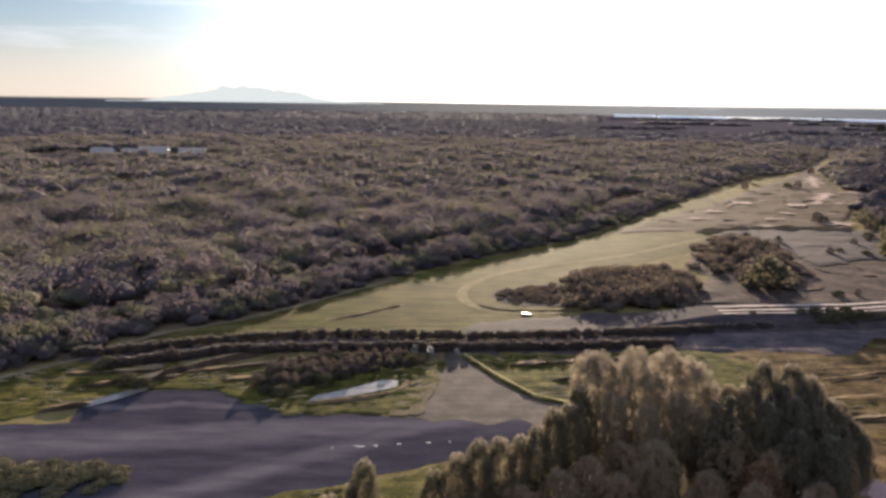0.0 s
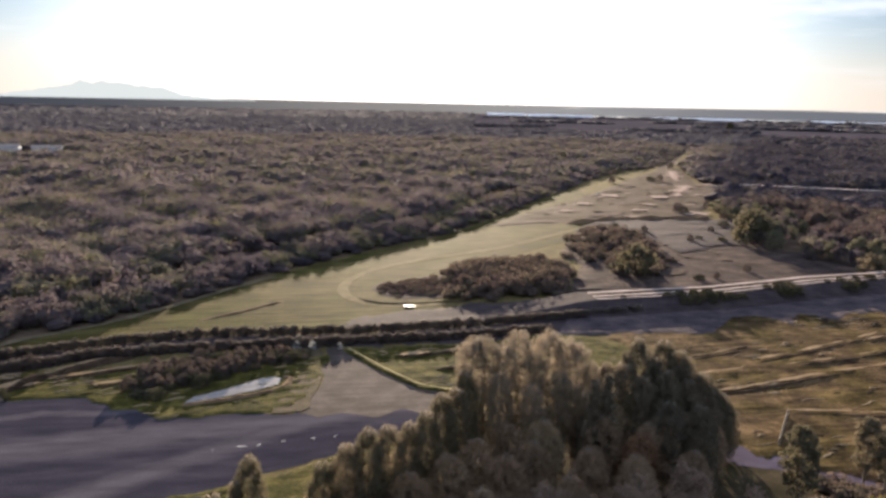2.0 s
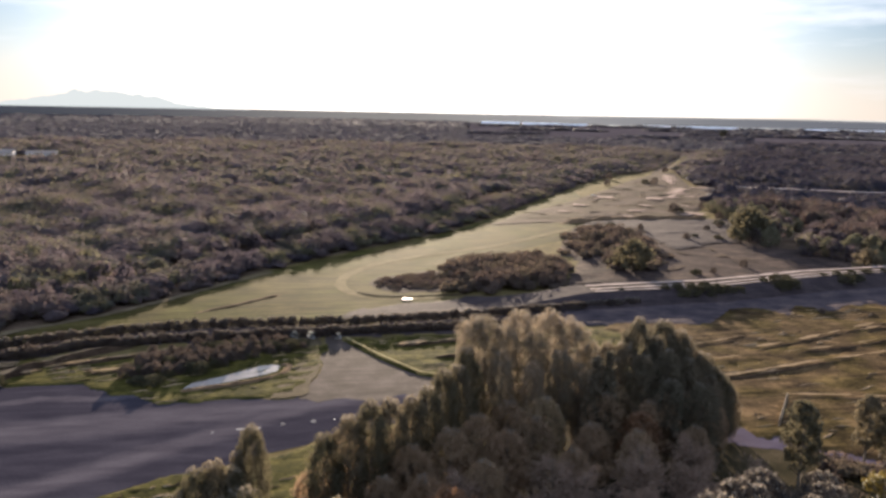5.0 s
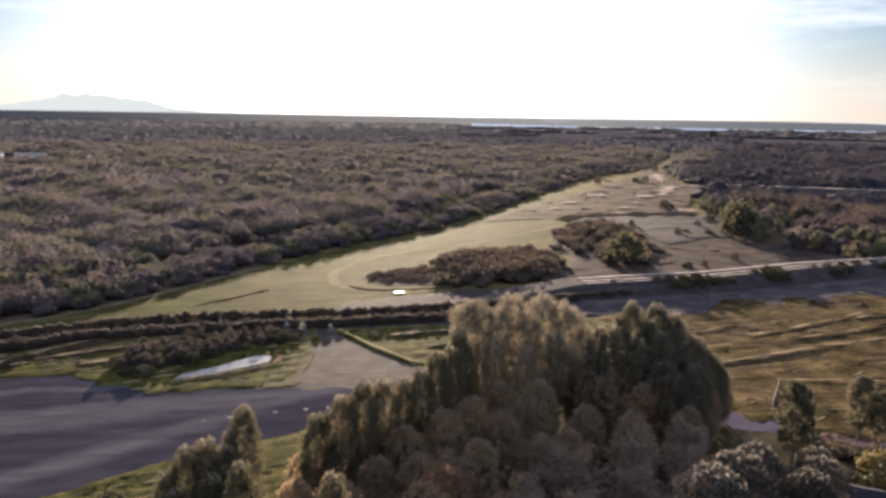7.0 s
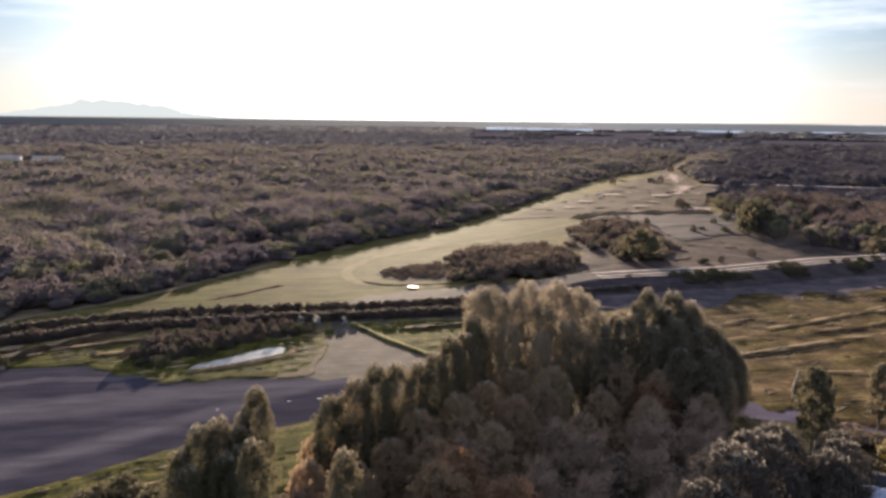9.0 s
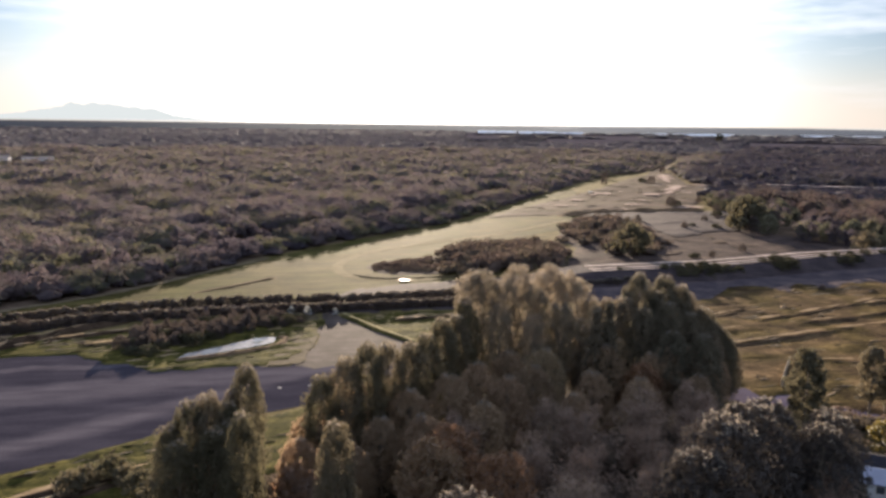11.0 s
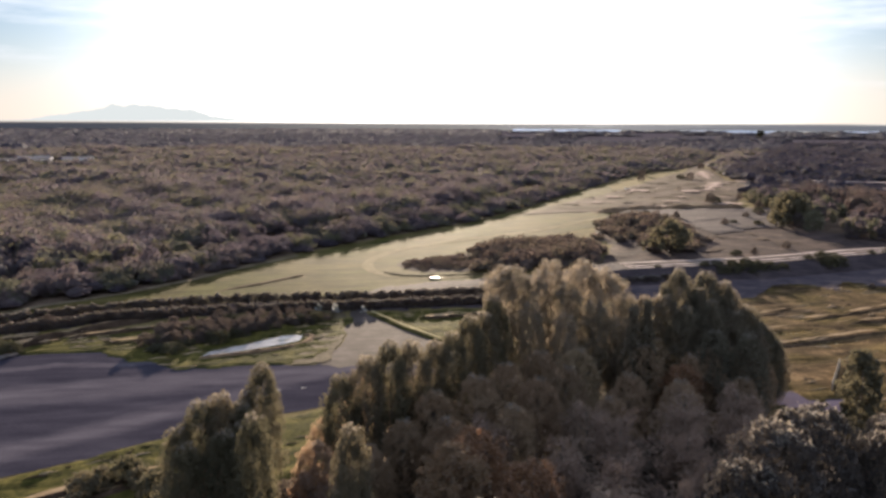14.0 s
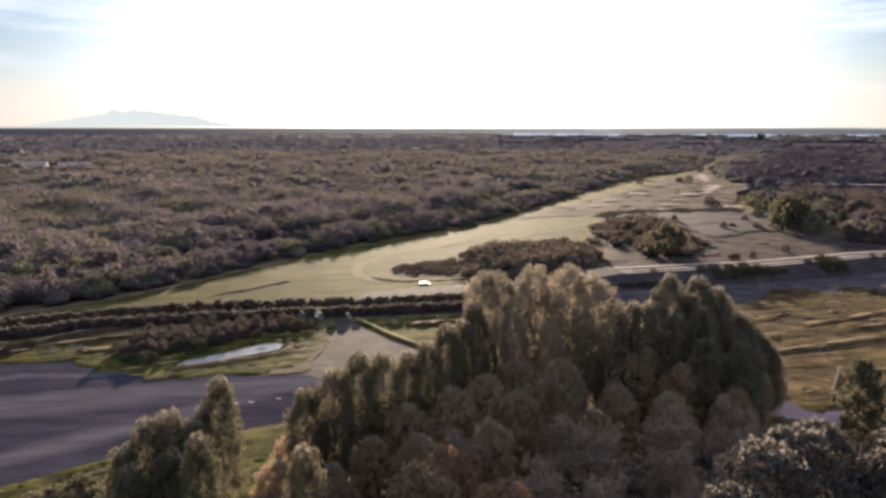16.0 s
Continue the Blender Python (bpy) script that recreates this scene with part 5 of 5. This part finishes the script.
for x, y, s in ((45, 78, 1.02), (51, 82, 0.98), (57, 88, 0.9), (63, 84, 0.8), (69, 90, 0.75), (74, 98, 0.65), (40, 74, 0.9), (12, 66, 0.95)):
    put(silver, x, y, s)
for x, y, s in ((56, 72, 1.0), (62, 80, 1.0), (66, 88, 0.9), (36, 66, 1.0), (20, 66, 1.0), (44, 90, 1.0), (40, 84, 1.0), (54, 98, 1.0), (28, 98, 1.0), (34, 92, 1.05), (38, 104, 1.1), (46, 100, 1.0), (30, 84, 1.05), (50, 110, 1.1), (58, 106, 1.0), (24, 78, 1.0), (36, 112, 1.0), (62, 116, 1.0), (70, 108, 0.9), (20, 108, 1.0), (-4, 98, 0.8), (66, 96, 0.8)):
    put(bare, x, y, s)
pine = make_tree("pine", "dark round-crowned pine on a bare trunk", "tree", 18.0, 3.3, OLIVE, 0.3, 120, 24, 0.95, 0.36, limbs=14, trunk_r=0.3)
tagged(pine, group="trees of the grove")
for x, y, s in ((86, 120, 1.0), (89, 123, 0.75), (106, 128, 0.85), (109, 126, 0.7), (112, 131, 0.6)):
    put(pine, x, y, s)
put(yellow, 97.5, 112.5, 0.95)
put(broad, -98, 141, 0.55)
for x, y, s in ((-37, 121, 0.35), (-34, 123, 0.4), (-31, 120, 0.35), (-28, 116, 0.45), (-39, 118, 0.4), (-25, 112, 0.5)):
    put(scrub[1], x, y, s)


teal_shrub = make_shrub("garden_shrub", "small pale blue-green shrub at the end of the lane", "bush", 2.8, 1.0, TEAL, 26, 16, 0.35, 0.14, 0)
tagged(teal_shrub, group="pale shrubs by the lane")
for x, y, s in ((-8.1, 226.8, 1.0), (-3.4, 226.1, 1.05), (4.7, 225.2, 0.85)):
    put(teal_shrub, x, y, s)


# ---- buildings ----
def gable_roof(bm, x0, x1, y0, y1, z, rise, over, thick):
    """A pitched roof with a thickness; the ridge runs along x."""
    ym = (y0 + y1) / 2
    prof = [(y0 - over, z - over * rise / (ym - y0)), (ym, z + rise), (y1 + over, z - over * rise / (ym - y0))]
    rows = []
    for x in (x0 - over, x1 + over):
        rows.append([bm.verts.new((x, y, zz + t)) for t in (0, thick) for y, zz in prof])
    a, b = rows
    for i, j in ((0, 1), (1, 2), (4, 3), (5, 4)):
        bm.faces.new((a[i], a[j], b[j], b[i]))
    for r in rows:
        bm.faces.new((r[0], r[1], r[4], r[3]))
        bm.faces.new((r[1], r[2], r[5], r[4]))
    bm.faces.new((a[0], b[0], b[3], a[3]))
    bm.faces.new((a[2], b[2], b[5], a[5]))
    bmesh.ops.recalc_face_normals(bm, faces=bm.faces[:])
    return bm


def make_house(label, wx_, wy_, h, rise, wall_mat, roof_mat, windows=3, name="house"):
    """Walls, a pitched roof, windows with frames and sills, and a door."""
    e = thing(name, label, "house")
    bm = bmesh.new()
    box(bm, -wx_ / 2, wx_ / 2, -wy_ / 2, wy_ / 2, 0, h)
    for x in (-wx_ / 2, wx_ / 2):
        bm.faces.new([bm.verts.new(p) for p in ((x, -wy_ / 2, h), (x, wy_ / 2, h), (x, 0, h + rise))])
    part("wall", bm, wall_mat, e)
    part("roof", gable_roof(bmesh.new(), -wx_ / 2, wx_ / 2, -wy_ / 2, wy_ / 2, h, rise, 0.5, 0.15), roof_mat, e)
    for i in range(windows):
        x = wx_ * ((i + 0.5) / windows - 0.5)
        for y, d in ((-wy_ / 2, -1), (wy_ / 2, 1)):
            if i == windows // 2 and d < 0:
                part("door", box(bmesh.new(), x - 0.5, x + 0.5, y - 0.06, y + 0.05, 0, 2.1, 0.02), TIMBER, e)
                continue
            win = part("window", box(bmesh.new(), x - 0.65, x + 0.65, y - 0.05, y + 0.05, 0.9, 2.2, 0.02), TIMBER, e)
            part("pane", box(bmesh.new(), x - 0.55, x + 0.55, y - 0.07, y + 0.07, 1.0, 2.1), PANE, win)
            part("sill", box(bmesh.new(), x - 0.75, x + 0.75, min(y, y + d * 0.2), max(y, y + d * 0.2), 0.82, 0.9), WHITEWASH, win)
    return e


house = make_house("low whitewashed house with a pale blue-grey sheet roof among trees", 7.2, 6.0, 2.6, 1.0, WHITEWASH, SHEET)
house.matrix_basis = pose(84.6, 102.6, 0, 0, 0, -34)
annex = make_house("small shed with a dark tarred roof behind the house", 5.2, 4.2, 2.5, 0.7, TIMBER, TARRED, 2, "shed")
annex.matrix_basis = pose(91.4, 106.6, 0, 0, 0, -34)
patch("courtyard", [(81.5, 106.5), (86, 115.5), (93, 113), (96, 104), (90, 98), (84, 98)], 0.08, ground_like("worn concrete", (0.10, 0.10, 0.105), (0.16, 0.16, 0.165), (0.22, 0.22, 0.22), 3.0, 0.4, spec=0.05), "pale worn concrete yard beside the house", "yard", 1.5, 0.5)
barn = make_house("long white farm building in a glade of the wood", 40.0, 14.0, 6.5, 3.0, WHITEWASH, PALE_ROOF, 8, "farm_building")
barn.matrix_basis = pose(-403, 1072, 0, 0, 0, 4)
tagged(barn, group="farm buildings")
for x, y, a, s in ((-474, 1070, -6, 0.75), (-348, 1068, 8, 0.9), (-312, 1075, -3, 0.5), (-440, 1085, 3, 0.6), (915, 1237, -30, 0.5), (1010, 1330, -36, 0.45), (1180, 1500, -30, 0.6), (760, 1500, -20, 0.5)):
    copy_thing(barn, pose(x, y, 0, 0, 0, a) @ Matrix.Diagonal((s, s, s, 1)))


def make_greenhouse():
    """A long tunnel house: arched film over hoops."""
    e = thing("greenhouse", "long white film greenhouse on the far plain", "greenhouse", "far greenhouses")
    bm = bmesh.new()
    rows = []
    for x in (-90, -30, 30, 90):
        rows.append([bm.verts.new((x, 14 * math.cos(a), 9 * math.sin(a))) for a in np.linspace(0, math.pi, 9)])
    for a, b in zip(rows[:-1], rows[1:]):
        for i in range(8):
            bm.faces.new((a[i], a[i + 1], b[i + 1], b[i]))
    for r in (rows[0], rows[-1]):
        bm.faces.new(r)
    bmesh.ops.recalc_face_normals(bm, faces=bm.faces[:])
    part("film", bm, PLASTIC, e)
    return e


green = make_greenhouse()
green.matrix_basis = pose(1926, 4270, 0, 0, 0, -22)
for x, y, s in ((2080, 4210, 1), (2200, 4150, 1), (2290, 4110, 1), (1330, 4480, 1.2), (1500, 4400, 1), (1120, 4620, 1.3), (2700, 3800, 1.2), (2880, 3700, 1.2), (3020, 3560, 1), (1750, 2560, 0.6), (1830, 2520, 0.6), (2500, 2900, 0.7), (2600, 2830, 0.7)):
    copy_thing(green, pose(x, y, 0, 0, 0, -25) @ Matrix.Diagonal((s, s, s, 1)))
patch("water_far", [(1150, 4700), (1400, 4640), (2500, 4150), (3600, 3250), (4100, 3600), (3000, 4700), (1200, 5400), (1150, 5200)], 0.3, WATER, "shining sheet of far water along the horizon", "water", 200, 20)
for cx, cy, wide_m, deep in ((1750, 4330, 420, 50), (2350, 3950, 600, 60), (2150, 3350, 380, 40), (3000, 3450, 500, 60), (2750, 2950, 260, 30), (3350, 2900, 420, 50), (1500, 3000, 240, 24), (2050, 2650, 200, 22)):
    tip = Vector((cx, cy)).normalized()
    over = Vector((tip.y, -tip.x))
    ends = [Vector((cx, cy)) + over * wide_m * u + tip * deep * v for u, v in ((-0.5, 0), (-0.3, -0.5), (0.2, -0.4), (0.5, 0), (0.25, 0.5), (-0.3, 0.4))]
    patch("water_strip", [tuple(p) for p in ends], 0.6, WATER, "narrow shining strip of far water on the plain", "water", 60, 5)
umbrella = make_tree("lone_pine", "tall lone pine above the far wood", "tree", 36.0, 9.0, THICKET, 0.5, 60, 16, 3.0, 1.4, limbs=9, trunk_r=0.7)
umbrella.matrix_basis = pose(1074, 1921, 0)


# ---- fence, road marks, cars ----
def make_fence():
    e = thing("fence", "weathered timber post-and-rail fence at the field's edge", "fence")
    a, b = Vector((100.4, 148.1)), Vector((112.1, 163.0))
    k = 8
    ang = math.degrees(math.atan2(b.y - a.y, b.x - a.x))
    e.matrix_basis = pose(a.x, a.y, 0, 0, 0, ang)
    n = (b - a).length
    for i in range(k + 1):
        x = n * i / k
        part("post", box(bmesh.new(), x - 0.14, x + 0.14, -0.14, 0.14, 0, 2.1, 0.02), TIMBER, e)
    for z in (0.25, 0.7, 1.15, 1.6):
        part("rail", box(bmesh.new(), 0, n, 0.14, 0.2, z, z + 0.36, 0.015), TIMBER, e)
    return e


make_fence()
for x, y, ln in ((-18, 161.7, 2.2), (-14.4, 162.1, 0.9), (-9.2, 163.4, 0.8), (-2.6, 164.2, 1.1), (2.1, 164.7, 0.6), (-24, 160.6, 0.4)):
    tagged(part("road_mark", box(bmesh.new(), x - ln / 2, x + ln / 2, y - 0.13, y + 0.13, 0.04, 0.075, 0.01), PALE_PAINT, None), "worn white block on the asphalt", "road mark", "white marks on the yard")


def make_car():
    """A small white van with glass, wheels and lamps."""
    e = thing("car", "small pale van parked on the meadow track", "car", "parked cars")
    bm = bmesh.new()
    prof = [(-2.15, 0.35), (2.15, 0.35), (2.2, 0.85), (1.35, 1.05), (0.75, 1.72), (-2.0, 1.8), (-2.2, 1.0)]
    sides = [[bm.verts.new((x, y, z)) for x, z in prof] for y in (-0.86, 0.86)]
    bm.faces.new(sides[0]), bm.faces.new(list(reversed(sides[1])))
    for i in range(len(prof)):
        j = (i + 1) % len(prof)
        bm.faces.new((sides[0][j], sides[0][i], sides[1][i], sides[1][j]))
    bmesh.ops.recalc_face_normals(bm, faces=bm.faces[:])
    bmesh.ops.bevel(bm, geom=bm.edges[:], offset=0.08, segments=2, affect="EDGES", profile=0.5)
    part("body", bm, CAR_WHITE, e)
    for s in (-1, 1):
        y0, y1 = (0.85, 0.875) if s > 0 else (-0.875, -0.85)
        part("side_window", box(bmesh.new(), 0.0, 0.75, y0, y1, 1.08, 1.5, 0.01), GLASS_DARK, e)
        part("headlight", box(bmesh.new(), 2.12, 2.2, s * 0.6 - 0.15, s * 0.6 + 0.15, 0.65, 0.8, 0.01), LAMP_CLEAR, e)
        part("tail_light", box(bmesh.new(), -2.23, -2.15, s * 0.7 - 0.08, s * 0.7 + 0.08, 0.7, 1.0, 0.01), LAMP_RED, e)
        for x in (-1.35, 1.35):
            w_bm = bmesh.new()
            m = Matrix.Translation((x, s * 0.8, 0.32)) @ Matrix.Rotation(math.pi / 2, 4, "X")
            bmesh.ops.create_cone(w_bm, cap_ends=True, segments=18, radius1=0.32, radius2=0.32, depth=0.2, matrix=m)
            wheel = part("wheel", w_bm, RUBBER, e)
            r_bm = bmesh.new()
            bmesh.ops.create_cone(r_bm, cap_ends=True, segments=14, radius1=0.19, radius2=0.17, depth=0.22, matrix=m)
            part("rim", r_bm, RIM, wheel)
    bm = bmesh.new()
    v = [bm.verts.new(p) for p in ((1.32, -0.7, 1.12), (1.32, 0.7, 1.12), (0.82, 0.66, 1.68), (0.82, -0.66, 1.68))]
    bm.faces.new(v)
    r = bmesh.ops.extrude_face_region(bm, geom=bm.faces[:])
    bmesh.ops.translate(bm, verts=[q for q in r["geom"] if isinstance(q, bmesh.types.BMVert)], vec=(0.03, 0, 0.03))
    bmesh.ops.recalc_face_normals(bm, faces=bm.faces[:])
    part("windscreen", bm, GLASS_DARK, e)
    return e


car = make_car()
car.matrix_basis = pose(31.2, 272.6, 0.2, 0, 0, 3) @ Matrix.Diagonal((0.9, 0.5, 0.3, 1))
copy_thing(car, pose(230, 616, 0.9, 0, 0, 8) @ Matrix.Diagonal((1.4, 1.4, 1.8, 1)))


# ---- clods and swaths ----
def swaths(name, poly, count, long_m, tall_m, turn, mat, label, land):
    """Many short low ridges of dry grass or earth lying one way."""
    xs, ys = np.array([p[0] for p in poly]), np.array([p[1] for p in poly])
    x, y = rng.uniform(xs.min(), xs.max(), count * 3), rng.uniform(ys.min(), ys.max(), count * 3)
    ok = inside(poly, x, y) & (np.sin(x / 11.0 + 2 * np.sin(y / 8.0)) + 0.8 * np.sin(y / 5.0 + x / 40.0) + rng.normal(size=len(x)) * 0.6 > 0.2)
    x, y = x[ok][:count], y[ok][:count]
    if "pond" in label:
        dry = ~inside([(-38, 184), (-36, 193), (-16, 209), (-8, 206), (-8, 194), (-24, 186)], x, y)
        x, y = x[dry], y[dry]
    k = len(x)
    base = np.array([land[0] + relief(px, py, *land[1:]) for px, py in zip(x, y)])
    a = turn + rng.normal(size=k) * 0.18
    ln, wd, ht = long_m * rng.uniform(0.4, 1.5, k), rng.uniform(0.25, 0.6, k), tall_m * rng.uniform(0.5, 1.4, k)
    dx, dy = np.cos(a), np.sin(a)
    rows = []
    for u, f in ((-1.0, 0.1), (-0.45, 0.9), (0.1, 1.0), (0.6, 0.75), (1.0, 0.1)):
        bend = rng.normal(size=k) * 0.25
        cx, cy = x + dx * ln * u - dy * bend, y + dy * ln * u + dx * bend
        for side, z in ((-1.0, -0.6), (-0.2, f), (1.0, -0.6)):
            rows.append(np.stack([cx - dy * wd * side * (0.4 + 0.6 * f), cy + dx * wd * side * (0.4 + 0.6 * f), base + ht * z], 1))
    v = np.stack(rows, 1).reshape(-1, 3)
    one = np.array([(3 * i + j, 3 * i + j + 3, 3 * i + j + 4, 3 * i + j + 1) for i in range(4) for j in range(2)])
    q = (one[None] + (np.arange(k) * 15)[:, None, None]).reshape(-1, 4)
    return tagged(part(name, arrays_mesh(name, v, q, mat), None, None), label, "grass", "", "stuff")


FIELD_AREA = [(92, 152), (104, 168), (100, 215), (120, 236), (166, 246), (262, 264), (330, 240), (300, 150), (150, 80), (137, 112)]
FIELD_LAND, WEST_LAND, SOUTH_LAND, LANE_LAND = (0.02, 0.7, 30.0, 5.0, 0.24), (0.0, 0.55, 22.0, 4.0, 0.25), (0.0, 0.6, 18.0, 4.0, 0.4), (0.026, 0.4, 20.0, 3.5, 0.2)
swaths("straw_swaths", FIELD_AREA, 420, 2.6, 0.16, 0.2, STRAW, "short pale swaths of dry straw in the field", FIELD_LAND)
swaths("clods", FIELD_AREA, 300, 2.0, 0.2, 0.2, RUT_SOIL, "low dark clods of turned earth in the field", FIELD_LAND)
WEST_GRASS = [(-123, 201), (-103, 217), (-88, 214), (-60, 215), (-8, 222), (-2, 222), (-4, 196), (-11, 181), (-38, 179), (-60, 195), (-90, 184), (-150, 176)]
swaths("west_swaths", WEST_GRASS, 220, 2.0, 0.16, 0.2, STRAW, "short pale swaths of dry grass round the ponds", WEST_LAND)
swaths("west_clods", WEST_GRASS, 130, 1.8, 0.22, 0.2, RUT_SOIL, "low dark clods of earth round the ponds", WEST_LAND)
SOUTH_GRASS = [(-75, 112), (-54, 124), (-32, 137), (-12, 145), (3, 153), (20, 160), (30, 150), (10, 120), (-30, 95), (-70, 85)]
swaths("south_swaths", SOUTH_GRASS, 150, 1.4, 0.16, 0.3, STRAW, "short pale swaths of dry grass by the yard", SOUTH_LAND)
swaths("south_clods", SOUTH_GRASS, 130, 1.5, 0.22, 0.3, RUT_SOIL, "low dark clods of earth in the green grass", SOUTH_LAND)
swaths("lane_swaths", [(12, 222), (40, 227), (80, 234), (100, 212), (94, 170), (62, 174), (44, 182), (28, 194), (19, 208)], 200, 1.8, 0.16, 0.15, STRAW, "short pale swaths of dry grass beside the lane", LANE_LAND)
swaths("sand_swaths", [(110, 460), (179, 478), (255, 482), (275, 520), (372, 664), (360, 705), (326, 765), (240, 640), (180, 560), (130, 500)], 150, 5.0, 0.3, 0.1, SOIL, "low brown ridges of earth on the sandy ground", (0.035, 1.0, 50.0, 12.0, 0.15))


# ---- grass ----
def tufts(name, poly, count, height, label):
    xs, ys = np.array([p[0] for p in poly]), np.array([p[1] for p in poly])
    x, y = rng.uniform(xs.min(), xs.max(), count * 2), rng.uniform(ys.min(), ys.max(), count * 2)
    ok = inside(poly, x, y) & (np.sin(x / 9.0 + 2 * np.sin(y / 7.0)) + rng.normal(size=len(x)) * 0.5 > 0.4)
    x, y = x[ok][:count], y[ok][:count]
    k = len(x)
    a = rng.uniform(0, math.pi, k)
    wd, ht = height * rng.uniform(0.6, 1.4, k), height * rng.uniform(0.5, 1.3, k)
    dx, dy, lx, ly = np.cos(a) * wd, np.sin(a) * wd, rng.normal(size=k) * 0.15, rng.normal(size=k) * 0.15
    v = np.stack([np.stack([x - dx, y - dy, x * 0], 1), np.stack([x + dx, y + dy, x * 0], 1), np.stack([x + dx * 0.6 + lx, y + dy * 0.6 + ly, ht], 1), np.stack([x - dx * 0.7 + lx, y - dy * 0.7 + ly, ht * 0.8], 1)], 1)
    return tagged(part(name, arrays_mesh(name, v.reshape(-1, 3), np.arange(4 * k).reshape(k, 4), TUFT), None, None), label, "grass", "", "stuff")


tufts("field_grass", [(90, 152), (104, 168), (100, 215), (128, 231), (166, 242), (262, 268), (300, 230), (200, 120), (137, 112)], 24000, 0.22, "tufts of dry golden grass in the field")
